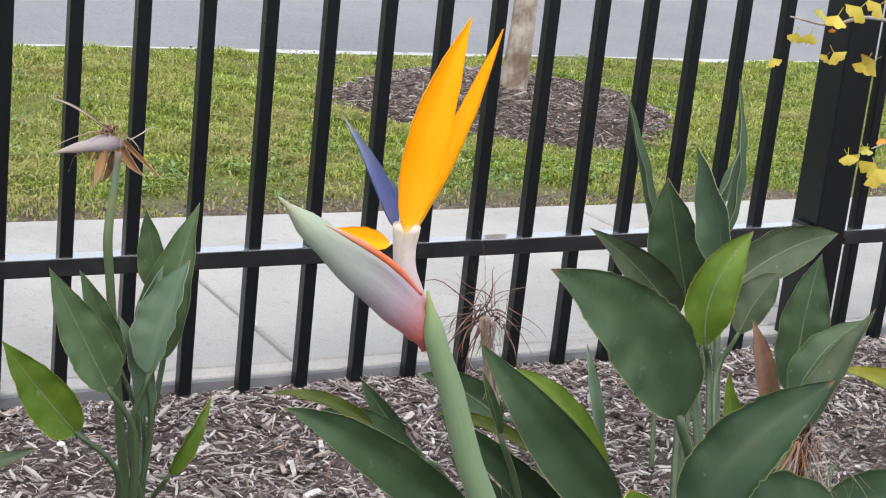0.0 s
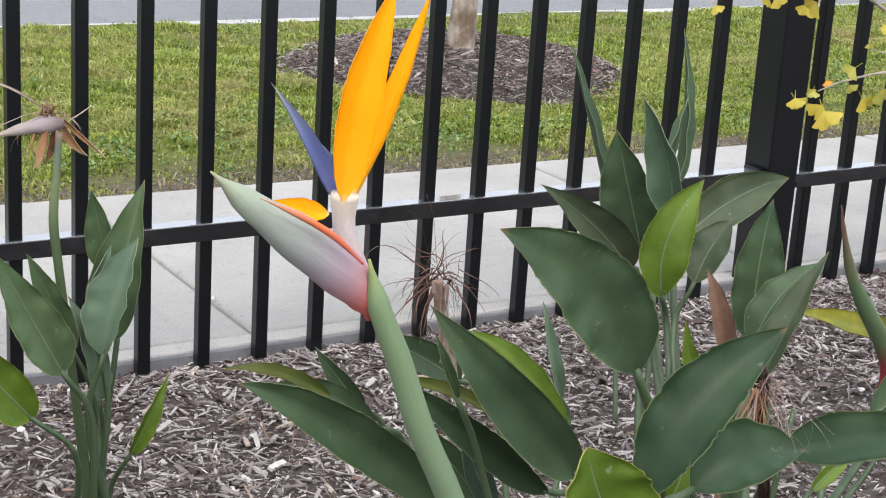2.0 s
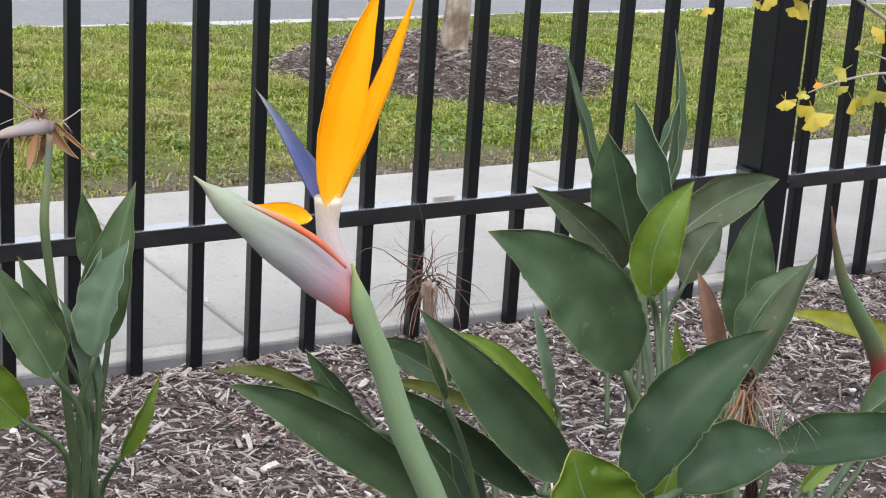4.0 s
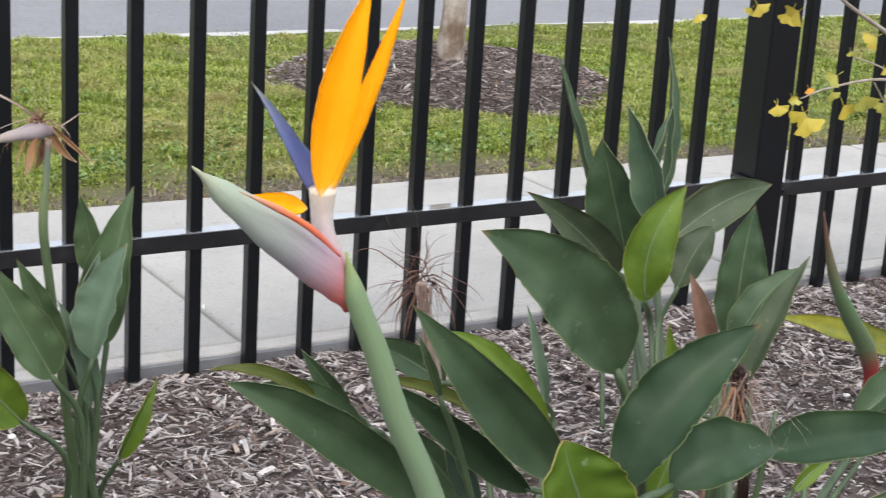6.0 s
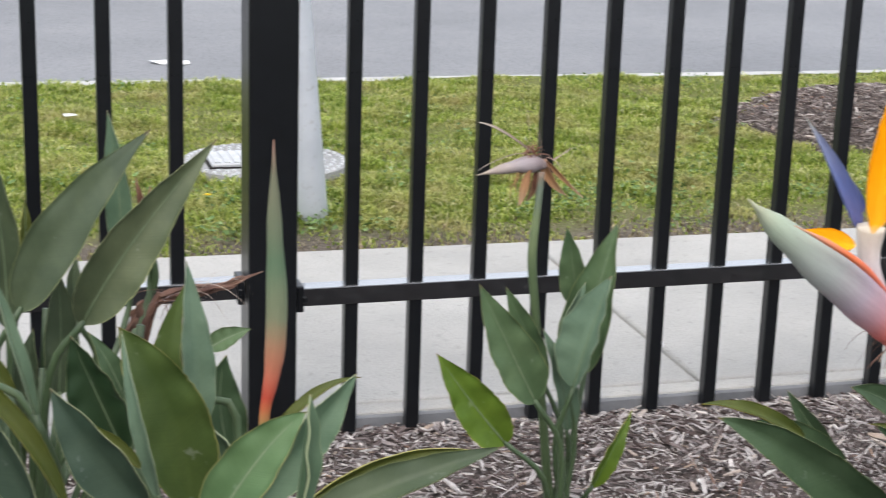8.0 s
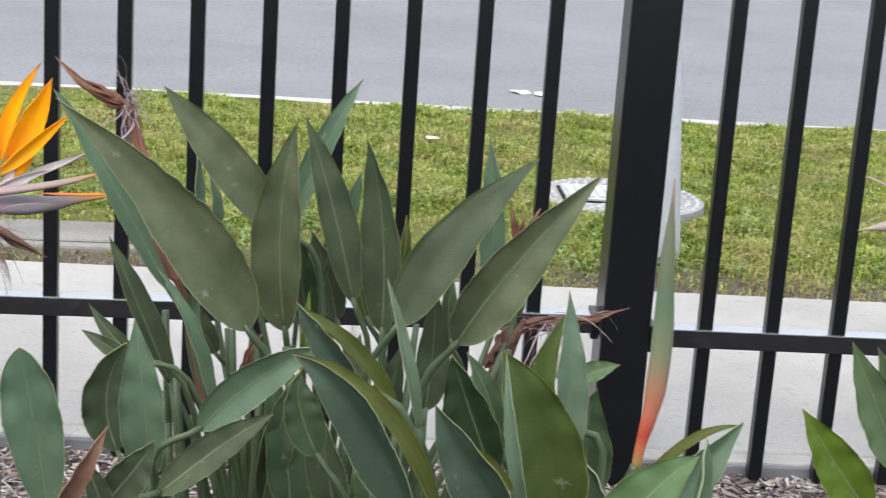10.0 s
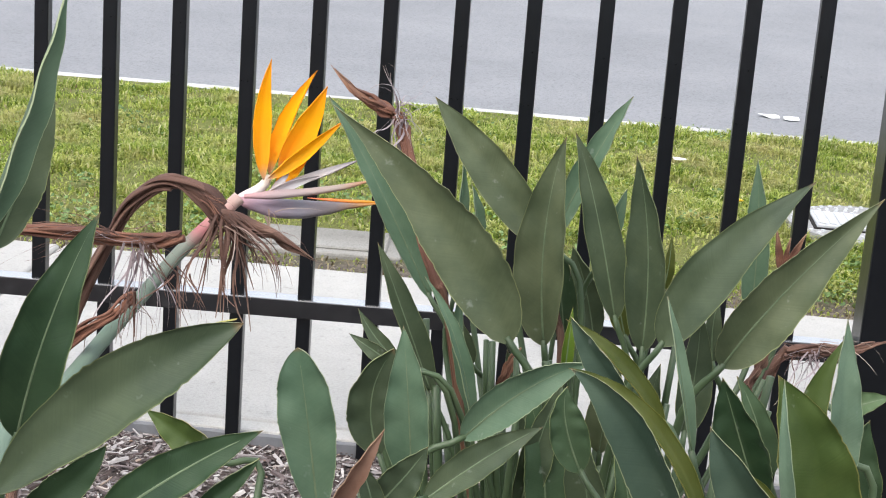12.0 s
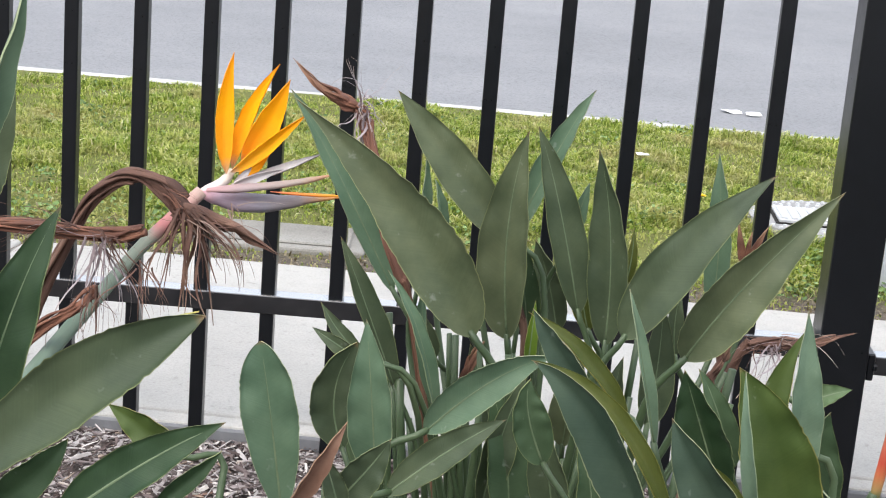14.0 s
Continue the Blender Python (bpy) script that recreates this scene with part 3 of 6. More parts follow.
def uv_tube(bm, line, radii, sides=10, flat=1.0, ragged=0.0):
    """tube() with uv: u along, v round; radii are given at even steps."""
    def rad(u):
        s = u * (len(radii) - 1)
        j = min(int(s), len(radii) - 2)
        w = s - j
        w = w * w * (3 - 2 * w)
        return radii[j] * (1 - w) + radii[j + 1] * w
    tube(bm, line, rad, sides, flat)
    uvl = bm.loops.layers.uv.verify()
    bm.verts.index_update()
    n = len(line)
    if ragged:
        for v in bm.verts:
            i = v.index // sides
            c = line[i]
            j = noise.noise(v.co * 90) * 0.7 + noise.noise(v.co * 260) * 0.5
            v.co = c + (v.co - c) * (1 + ragged * j)
    for fc in bm.faces:
        fc.smooth = True
        for lp in fc.loops:
            i = lp.vert.index
            lp[uvl].uv = ((i // sides) / (n - 1), (i % sides) / sides)
    return bm


def bundle(bm, line, radii, seed, count=9):
    """A dried stem: torn flat strips twisted round one another along a line."""
    rnd = random.Random(seed)
    n = len(line)
    uvl = bm.loops.layers.uv.verify()
    for c in range(count):
        a0, tw, ph = rnd.uniform(0, 6.283), rnd.uniform(-2.5, 2.5), rnd.uniform(0, 9)
        start, stop = (0.0, 1.0) if c < 3 else (rnd.uniform(0, 0.25), rnd.uniform(0.45, 1.0))
        i0, i1 = int(start * (n - 1)), max(int(stop * (n - 1)), int(start * (n - 1)) + 4)
        path, rr = [], []
        for i in range(i0, min(i1, n - 1) + 1):
            u = i / (n - 1)
            s = u * (len(radii) - 1)
            j = min(int(s), len(radii) - 2)
            r = radii[j] + (radii[j + 1] - radii[j]) * (s - j)
            d = (line[min(i + 1, n - 1)] - line[max(i - 1, 0)]).normalized()
            side = d.cross(Vector((0.2, 0.3, 1))).normalized()
            up = side.cross(d)
            a = a0 + tw * u + 0.5 * math.sin(9 * u + ph)
            off = r * (0.25 if c == 0 else 0.62 + 0.5 * noise.noise((u * 7, ph, 0.0)))
            path.append(line[i] + (side * math.cos(a) + up * math.sin(a)) * off)
            rr.append(r * (0.62 if c == 0 else 0.5 + 0.25 * math.sin(17 * u + ph)))
        first = len(bm.verts)
        m = len(path)
        tube(bm, path, lambda u: rr[min(int(u * (m - 1) + 0.5), m - 1)] * (1 - 0.6 * u ** 6), 8, 0.9 if c == 0 else 0.32)
        bm.verts.index_update()
        shift = rnd.uniform(0, 1)
        for fc in bm.faces:
            if fc.verts[0].index >= first:
                fc.smooth = True
                for lp in fc.loops:
                    k2 = lp.vert.index - first
                    lp[uvl].uv = ((i0 + k2 // 8) / (n - 1) * 0.75 + 0.25 * shift, shift + 0.08 * abs(k2 % 8 - 4))
    return bm


def rel(owner, p):
    """A place in the frame of the plant that owner belongs to."""
    top = owner
    while top.parent:
        top = top.parent
    return Vector(p) - Vector(top.location)


def stalk_of(plant, points, radii, material, name):
    """A stalk from a flower head down to the crown of its plant."""
    ps = [rel(plant, p) for p in points]
    rnd = random.Random(len(points) * 7 + int(ps[0].x * 1000))
    last = ps[-1]
    foot = Vector((rnd.uniform(-0.04, 0.04), rnd.uniform(-0.04, 0.04), -0.01))
    ps += [last * 0.5 + foot * 0.5 + (last - ps[-2]) * 0.15, foot]
    line = smooth_line(ps, (12 if "withered" in name else 5) * len(ps))
    rr = list(radii) + [radii[-1], radii[-1] * 1.1]
    if "withered" in name:
        return part(name, bundle(bmesh.new(), line, rr, int(ps[0].z * 1e4)), material, plant)
    return part(name, uv_tube(bmesh.new(), line, rr, 12, 0.85), material, plant)


def spindle(owner, name, points, radii, material, label="", flat=0.7):
    dry = "withered" in name and material != M_DEADGREY
    line = smooth_line([rel(owner, p) for p in points], 40 if dry else 20)
    if dry:
        return part(name, bundle(bmesh.new(), line, list(radii), int(line[0].z * 1e4), 7), material, owner, label)
    return part(name, uv_tube(bmesh.new(), line, list(radii), 14, flat), material, owner, label)


def petal(owner, name, base, mid, tip, width, face, fold, material, peak, shape=None):
    leaf_seed[0] += 1
    bm = blade(bmesh.new(), rel(owner, base), rel(owner, mid), rel(owner, tip), width, face, fold, peak, 0.0011, 24, 4, 0.03, leaf_seed[0], shape=shape)
    ob = part(name, bm, material, owner)
    ob.data.materials.append(material)
    return ob


def strands(owner, origin, way, count, length, spread, material, seed, thick=1.0):
    """A tuft of dry fibres, one part: each a thin tapering curl that sags."""
    rnd = random.Random(seed)
    o, way = rel(owner, origin), Vector(way).normalized()
    bm = bmesh.new()
    for _ in range(count):
        d = (way + Vector((rnd.gauss(0, 1), rnd.gauss(0, 1), rnd.gauss(0, 1))) * spread).normalized()
        ln = length * rnd.uniform(0.45, 1.15)
        p = o + Vector((rnd.gauss(0, 1), rnd.gauss(0, 1), rnd.gauss(0, 1))) * 0.005
        curl = Vector((rnd.gauss(0, 1), rnd.gauss(0, 1), rnd.gauss(0, 1))) * 1.05
        pts, sag = [p], rnd.uniform(0.2, 1.3)
        for i in range(8):
            if i == 4:
                curl = -0.8 * curl
            d = (d + curl / 6 + Vector((0, 0, -sag / 6))).normalized()
            p = p + d * ln / 8
            pts.append(p)
        r = rnd.choice((0.0004, 0.0006, 0.0009, 0.0013)) * thick
        tube(bm, pts, lambda u: r * (1 - 0.8 * u), 5, 0.3)
    uvl = bm.loops.layers.uv.verify()
    for fc in bm.faces:
        for lp in fc.loops:
            lp[uvl].uv = (min(1.0, (lp.vert.co - o).length / length), 0.5)
    return tagged(part("dry_fibres", bm, material, owner), kind="stuff")


def at_ground(p):
    return (p[0], p[1], 0.0)


def limb(tree, name, points, radii, material):
    line = smooth_line([rel(tree, p) for p in points], 6 * len(points))
    bm = uv_tube(bmesh.new(), line, list(radii), 8)
    return part(name, bm, material, tree)


k = Mat("yellow ginkgo leaf", 0.5, spec=0.3)
k.colour(k.mix(k.ramp(k.noise(60, 4), (0.3, (0.46, 0.34, 0.030)), (0.7, (0.56, 0.46, 0.09))), k.ramp(k.random(), (0.0, (0.75, 0.85, 0.5)), (1.0, (1, 1, 1))), 0.6, "MULTIPLY"))
M_GINKGO = k.m
k = Mat("yellow-green ginkgo leaf", 0.5, spec=0.3)
k.colour(k.ramp(k.noise(60, 4), (0.3, (0.26, 0.28, 0.05)), (0.7, (0.42, 0.39, 0.08))))
M_GINKGO2 = k.m
k = Mat("orange ginkgo leaf", 0.5, spec=0.3)
k.colour(k.ramp(k.noise(60, 4), (0.3, (0.55, 0.20, 0.02)), (0.7, (0.70, 0.32, 0.03))))
M_GINKGO3 = k.m


def fan_leaf(tree, place, size, turn, style):
    """A fan-shaped leaf with a notch and a thin stem, hanging from its twig."""
    size *= 0.8
    rnd = random.Random(turn * 13 + int(size * 1e5))
    bm = bmesh.new()
    n, rows = 12, 4
    layers = []
    for dz in (0.0003, -0.0003):
        rings = []
        for r in range(rows + 1):
            ring = []
            for i in range(n + 1):
                a = radians(-60 + 120 * i / n)
                edge = size * (1.15 + 0.06 * math.sin(i * 2.3 + turn) - 0.28 * math.exp(-((i - n / 2) / 0.8) ** 2))
                q = 0.03 * size + edge * r / rows
                ring.append(bm.verts.new((q * math.sin(a), -q * math.cos(a), dz + 0.12 * size * (r / rows) ** 2 * math.sin(3 * a + turn))))
            rings.append(ring)
        layers.append(rings)
    for side, rings in enumerate(layers):
        for r in range(rows):
            for i in range(n):
                vs = (rings[r][i], rings[r][i + 1], rings[r + 1][i + 1], rings[r + 1][i])
                bm.faces.new(vs if side else vs[::-1]).smooth = True
    tube(bm, [Vector((0, 0, 0)), Vector((0.02 * size, size * 0.35, 0.05 * size)), Vector((0.08 * size, size * 0.75, 0.1 * size))], (0.0006, 0.0005), 5)
    ob = part("fan_leaf", bm, (M_GINKGO, M_GINKGO2, M_GINKGO3)[style], tree)
    ob.location = rel(tree, place)
    ob.rotation_euler = (radians(82 + rnd.uniform(-22, 22)), radians(rnd.uniform(-50, 50)), radians(-44 + rnd.uniform(-28, 28)))
    return ob


# ---- bird of paradise plants in the bed ----

left_plant = thing("bird_of_paradise_plant", (0.119, -1.050, 0.000), "young bird of paradise plant with one withered flower head", "plant", group="bird of paradise plants")
leaf(left_plant, (0.067, -1.120, 0.484), (0.031, -1.120, 0.553), (-0.006, -1.120, 0.630), 0.065, (-0.06, -0.95, 0.32), 24, "soft", 0.42)
leaf(left_plant, (0.111, -1.020, 0.470), (0.087, -1.020, 0.532), (0.057, -1.020, 0.594), 0.044, (-0.48, -0.82, 0.31), 24, "soft", 0.42)
leaf(left_plant, (0.022, -1.150, 0.448), (-0.022, -1.150, 0.503), (-0.063, -1.150, 0.561), 0.061, (-0.17, -0.92, 0.35), 24, "fresh", 0.42)
leaf(left_plant, (0.148, -1.020, 0.477), (0.172, -1.020, 0.568), (0.195, -1.020, 0.671), 0.076, (-0.52, -0.81, 0.28), 30, "soft", 0.42)
leaf(left_plant, (0.170, -0.970, 0.547), (0.161, -0.970, 0.599), (0.150, -0.970, 0.651), 0.041, (-0.51, -0.82, 0.27), 22, "soft", 0.42)
leaf(left_plant, (0.122, -1.090, 0.486), (0.141, -1.090, 0.551), (0.162, -1.090, 0.623), 0.072, (-0.72, -0.60, 0.35), 38, "silver", 0.46)
leaf(left_plant, (0.124, -1.070, 0.488), (0.123, -1.070, 0.550), (0.140, -1.070, 0.610), 0.042, (0.12, -0.95, 0.29), 30, "silver", 0.42)
leaf(left_plant, (0.129, -1.070, 0.424), (0.115, -1.070, 0.490), (0.091, -1.070, 0.556), 0.038, (0.04, -0.95, 0.32), 34, "silver", 0.42)
leaf(left_plant, (0.187, -1.020, 0.324), (0.207, -1.020, 0.371), (0.235, -1.020, 0.424), 0.033, (0.10, -0.93, 0.35), 40, "fresh", 0.42)

centre_plant = thing("bird_of_paradise_plant", (0.389, -1.660, 0.000), "bird of paradise plant with one open orange flower", "plant", group="bird of paradise plants")
leaf(centre_plant, (0.281, -1.600, 0.496), (0.153, -1.600, 0.599), (0.062, -1.600, 0.648), 0.056, (-0.59, -0.72, 0.37), 30, "dark", 0.42, False)
leaf(centre_plant, (0.177, -1.550, 0.605), (0.120, -1.550, 0.632), (0.071, -1.550, 0.645), 0.016, (-0.15, -0.69, 0.71), 24, "olive", 0.42, False)
leaf(centre_plant, (0.242, -1.520, 0.550), (0.183, -1.520, 0.592), (0.131, -1.520, 0.610), 0.027, (-0.36, -0.70, 0.61), 26, "dark", 0.42, False)
leaf(centre_plant, (0.331, -1.680, 0.532), (0.244, -1.680, 0.608), (0.162, -1.680, 0.666), 0.039, (-0.66, -0.70, 0.27), 28, "deep", 0.42, False)
leaf(centre_plant, (0.305, -1.640, 0.594), (0.243, -1.640, 0.630), (0.185, -1.640, 0.650), 0.017, (-0.15, -0.68, 0.72), 24, "olive", 0.42, False)
leaf(centre_plant, (0.312, -1.750, 0.583), (0.232, -1.750, 0.670), (0.155, -1.750, 0.756), 0.057, (-0.51, -0.78, 0.36), 24, "dark", 0.42, False)
leaf(centre_plant, (0.354, -1.680, 0.584), (0.294, -1.680, 0.661), (0.235, -1.680, 0.703), 0.025, (-0.12, -0.75, 0.65), 24, "fresh", 0.42, False)
leaf(centre_plant, (0.377, -1.450, 0.549), (0.322, -1.450, 0.588), (0.277, -1.450, 0.607), 0.040, (-0.44, -0.74, 0.52), 24, "dark", 0.42)
leaf(centre_plant, (0.206, -1.720, 0.658), (0.192, -1.720, 0.690), (0.181, -1.720, 0.718), 0.013, (-0.22, -0.91, 0.35), 40, "soft", 0.42)
leaf(centre_plant, (0.692, -1.200, 0.390), (0.670, -1.200, 0.459), (0.652, -1.200, 0.526), 0.027, (-0.28, -0.90, 0.34), 44, "silver", 0.42)
leaf(centre_plant, (0.288, -1.660, 0.518), (0.266, -1.660, 0.561), (0.250, -1.660, 0.601), 0.030, (-0.40, -0.82, 0.41), 30, "blue", 0.42)
leaf(centre_plant, (0.299, -1.620, 0.507), (0.259, -1.620, 0.557), (0.217, -1.620, 0.598), 0.036, (-0.56, -0.73, 0.39), 24, "dark", 0.42)
leaf(centre_plant, (0.293, -1.400, 0.513), (0.262, -1.400, 0.553), (0.235, -1.400, 0.589), 0.025, (-0.51, -0.78, 0.35), 24, "dark", 0.42)
leaf(centre_plant, (0.162, -2.020, 0.655), (0.130, -2.020, 0.711), (0.117, -2.020, 0.749), 0.073, (-0.21, -0.97, -0.11), 18, "fresh", 0.5)

right_plant = thing("bird_of_paradise_plant", (0.846, -1.350, 0.000), "bushy bird of paradise plant with a dried flower head", "plant", group="bird of paradise plants")
leaf(right_plant, (0.444, -1.660, 0.623), (0.377, -1.660, 0.716), (0.280, -1.660, 0.778), 0.085, (-0.03, -1.00, -0.03), 15, "dark", 0.46, False)
leaf(right_plant, (0.210, -1.970, 0.678), (0.247, -1.970, 0.742), (0.322, -1.970, 0.790), 0.055, (-0.55, -0.61, 0.57), 15, "deep", 0.46, False)
leaf(right_plant, (1.119, -0.780, 0.389), (1.033, -0.780, 0.472), (0.933, -0.780, 0.544), 0.076, (-0.04, -1.00, -0.05), 18, "mid", 0.42)
leaf(right_plant, (1.150, -0.760, 0.400), (1.112, -0.760, 0.512), (1.074, -0.760, 0.615), 0.103, (-0.63, -0.74, -0.22), 18, "dark", 0.46)
leaf(right_plant, (1.008, -1.000, 0.547), (0.985, -1.000, 0.637), (0.933, -1.000, 0.728), 0.073, (-0.79, -0.51, -0.34), 35, "pale", 0.42)
leaf(right_plant, (0.920, -1.100, 0.469), (0.919, -1.100, 0.552), (0.973, -1.100, 0.632), 0.072, (-0.55, -0.82, 0.18), 15, "fresh", 0.46)
leaf(right_plant, (1.071, -0.950, 0.494), (1.163, -0.950, 0.550), (1.271, -0.950, 0.576), 0.072, (-0.18, -0.88, 0.44), 15, "mid", 0.46)
leaf(right_plant, (1.160, -0.850, 0.491), (1.220, -0.850, 0.534), (1.294, -0.850, 0.559), 0.043, (-0.12, -0.97, 0.23), 20, "mid", 0.42)
leaf(right_plant, (0.958, -1.120, 0.491), (0.979, -1.120, 0.537), (1.012, -1.120, 0.574), 0.058, (-0.72, -0.51, 0.47), 15, "mid", 0.5)
leaf(right_plant, (1.045, -1.150, 0.409), (1.044, -1.150, 0.518), (1.057, -1.150, 0.610), 0.085, (-0.54, -0.84, 0.03), 22, "dark", 0.42)
leaf(right_plant, (0.933, -1.300, 0.416), (0.973, -1.300, 0.497), (1.022, -1.300, 0.583), 0.058, (-0.85, -0.25, 0.47), 35, "mid", 0.42, False)
leaf(right_plant, (0.983, -1.220, 0.437), (1.025, -1.220, 0.497), (1.090, -1.220, 0.543), 0.057, (-0.65, -0.35, 0.68), 20, "dark", 0.42)
leaf(right_plant, (1.420, -0.320, 0.327), (1.347, -0.320, 0.509), (1.291, -0.320, 0.677), 0.045, (0.43, -0.89, 0.16), 50, "pale", 0.42)
leaf(right_plant, (1.415, -0.500, 0.415), (1.419, -0.500, 0.564), (1.412, -0.500, 0.726), 0.044, (0.32, -0.95, 0.00), 50, "pale", 0.42)
leaf(right_plant, (1.306, -0.620, 0.474), (1.315, -0.620, 0.555), (1.328, -0.620, 0.630), 0.038, (-0.97, 0.21, 0.14), 50, "pale", 0.42)
leaf(right_plant, (1.917, -0.750, 0.122), (1.691, -0.750, 0.209), (1.497, -0.750, 0.274), 0.063, (-0.59, -0.50, 0.63), 18, "yellow", 0.42)
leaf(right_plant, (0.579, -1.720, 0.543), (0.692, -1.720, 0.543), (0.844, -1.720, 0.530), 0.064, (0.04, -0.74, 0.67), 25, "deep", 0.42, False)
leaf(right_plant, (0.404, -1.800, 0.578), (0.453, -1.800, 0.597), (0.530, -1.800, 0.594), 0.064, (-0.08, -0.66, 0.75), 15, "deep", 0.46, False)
leaf(right_plant, (0.548, -1.600, 0.442), (0.567, -1.600, 0.495), (0.594, -1.600, 0.539), 0.035, (-0.53, -0.81, 0.26), 20, "fresh", 0.42)
leaf(right_plant, (1.245, -1.200, 0.285), (1.330, -1.200, 0.326), (1.379, -1.200, 0.414), 0.065, (-0.64, -0.34, 0.69), 30, "dark", 0.42)
leaf(right_plant, (1.368, -1.150, 0.233), (1.397, -1.150, 0.275), (1.419, -1.150, 0.319), 0.054, (-0.46, -0.85, 0.28), 20, "dark", 0.42)
leaf(right_plant, (0.571, -2.000, 0.631), (0.503, -2.000, 0.641), (0.432, -2.000, 0.640), 0.034, (0.02, -0.97, 0.25), 20, "mid", 0.42)
leaf(right_plant, (1.864, -0.900, 0.354), (1.744, -0.900, 0.439), (1.655, -0.900, 0.501), 0.061, (-0.10, -0.98, -0.15), 20, "pale", 0.42)
leaf(right_plant, (0.929, -1.250, 0.414), (0.893, -1.250, 0.502), (0.868, -1.250, 0.557), 0.038, (-0.36, -0.92, -0.16), 35, "brown", 0.42)
leaf(right_plant, (0.861, -1.300, 0.387), (0.816, -1.300, 0.448), (0.798, -1.300, 0.518), 0.034, (-0.17, -0.98, -0.08), 20, "fresh", 0.42)
leaf(right_plant, (0.846, -1.500, 0.363), (0.878, -1.500, 0.387), (0.909, -1.500, 0.396), 0.021, (-0.19, -0.90, 0.39), 20, "fresh", 0.42)
more_stalks(right_plant, 10, 0.08, 0.35, 0.5, 7)

near_plant = thing("bird_of_paradise_plant", (-0.386, -1.620, 0.000), "bird of paradise plant with one red and green flower bud", "plant", group="bird of paradise plants")
leaf(near_plant, (-0.393, -1.620, 0.619), (-0.418, -1.620, 0.707), (-0.447, -1.620, 0.767), 0.070, (0.04, -0.94, 0.35), 26, "fresh2", 0.42, False)
leaf(near_plant, (-0.427, -1.660, 0.642), (-0.438, -1.660, 0.708), (-0.452, -1.660, 0.777), 0.013, (-0.47, -0.82, 0.32), 20, "silver", 0.42, False)
leaf(near_plant, (-0.372, -1.500, 0.633), (-0.375, -1.500, 0.705), (-0.380, -1.500, 0.782), 0.038, (0.15, -0.93, 0.32), 34, "silver", 0.42, False)
leaf(near_plant, (-0.378, -1.470, 0.647), (-0.393, -1.470, 0.688), (-0.376, -1.470, 0.757), 0.034, (-0.40, -0.86, 0.30), 22, "fresh2", 0.42, False)
leaf(near_plant, (-0.335, -1.300, 0.634), (-0.316, -1.300, 0.644), (-0.294, -1.300, 0.652), 0.024, (-0.15, -0.81, 0.57), 20, "soft", 0.42)
leaf(near_plant, (-0.333, -1.420, 0.567), (-0.342, -1.420, 0.625), (-0.336, -1.420, 0.669), 0.049, (0.14, -0.93, 0.35), 30, "dark", 0.42)
leaf(near_plant, (-0.437, -1.520, 0.626), (-0.459, -1.520, 0.681), (-0.477, -1.520, 0.728), 0.059, (-0.27, -0.90, 0.33), 34, "deep", 0.42)
leaf(near_plant, (-0.422, -1.470, 0.626), (-0.439, -1.470, 0.674), (-0.459, -1.470, 0.714), 0.029, (0.11, -0.94, 0.34), 26, "dark", 0.42)
leaf(near_plant, (-0.438, -1.700, 0.655), (-0.474, -1.700, 0.704), (-0.503, -1.700, 0.750), 0.049, (-0.36, -0.89, 0.26), 30, "blue", 0.42, False)
leaf(near_plant, (-0.436, -1.670, 0.674), (-0.464, -1.670, 0.698), (-0.495, -1.670, 0.720), 0.012, (0.18, -0.73, 0.66), 20, "olive", 0.42, False)
leaf(near_plant, (-0.514, -1.750, 0.679), (-0.557, -1.750, 0.758), (-0.604, -1.750, 0.799), 0.041, (-0.35, -0.92, 0.19), 28, "blue", 0.42, False)
leaf(near_plant, (-0.495, -1.720, 0.670), (-0.543, -1.720, 0.755), (-0.605, -1.720, 0.789), 0.016, (0.27, -0.76, 0.59), 22, "olive", 0.42, False)
leaf(near_plant, (-0.556, -1.600, 0.727), (-0.584, -1.600, 0.761), (-0.605, -1.600, 0.791), 0.025, (-0.33, -0.90, 0.29), 28, "blue", 0.42, False)
leaf(near_plant, (-0.521, -1.570, 0.700), (-0.562, -1.570, 0.748), (-0.606, -1.570, 0.782), 0.017, (0.29, -0.77, 0.57), 22, "olive", 0.42, False)
leaf(near_plant, (-0.510, -1.690, 0.725), (-0.526, -1.690, 0.785), (-0.539, -1.690, 0.839), 0.016, (0.39, -0.87, 0.29), 46, "silver", 0.42)
leaf(near_plant, (-0.374, -1.800, 0.693), (-0.336, -1.800, 0.743), (-0.304, -1.800, 0.783), 0.037, (0.02, -1.00, -0.02), 30, "pale", 0.42, False)
leaf(near_plant, (-0.371, -1.760, 0.692), (-0.335, -1.760, 0.747), (-0.295, -1.760, 0.768), 0.011, (-0.57, -0.60, 0.56), 25, "olive", 0.42, False)
leaf(near_plant, (-0.429, -1.950, 0.742), (-0.396, -1.950, 0.791), (-0.370, -1.950, 0.818), 0.038, (-0.45, -0.82, 0.34), 20, "fresh3", 0.42)
leaf(near_plant, (-0.379, -1.970, 0.763), (-0.374, -1.970, 0.804), (-0.371, -1.970, 0.836), 0.020, (0.64, -0.77, -0.06), 45, "pale", 0.42)
leaf(near_plant, (-0.359, -1.900, 0.725), (-0.296, -1.900, 0.748), (-0.232, -1.900, 0.766), 0.027, (-0.22, -0.70, 0.68), 22, "mid", 0.42, False)
leaf(near_plant, (-0.349, -1.880, 0.731), (-0.299, -1.880, 0.754), (-0.247, -1.880, 0.755), 0.009, (-0.01, -1.00, 0.02), 20, "olive", 0.42, False)
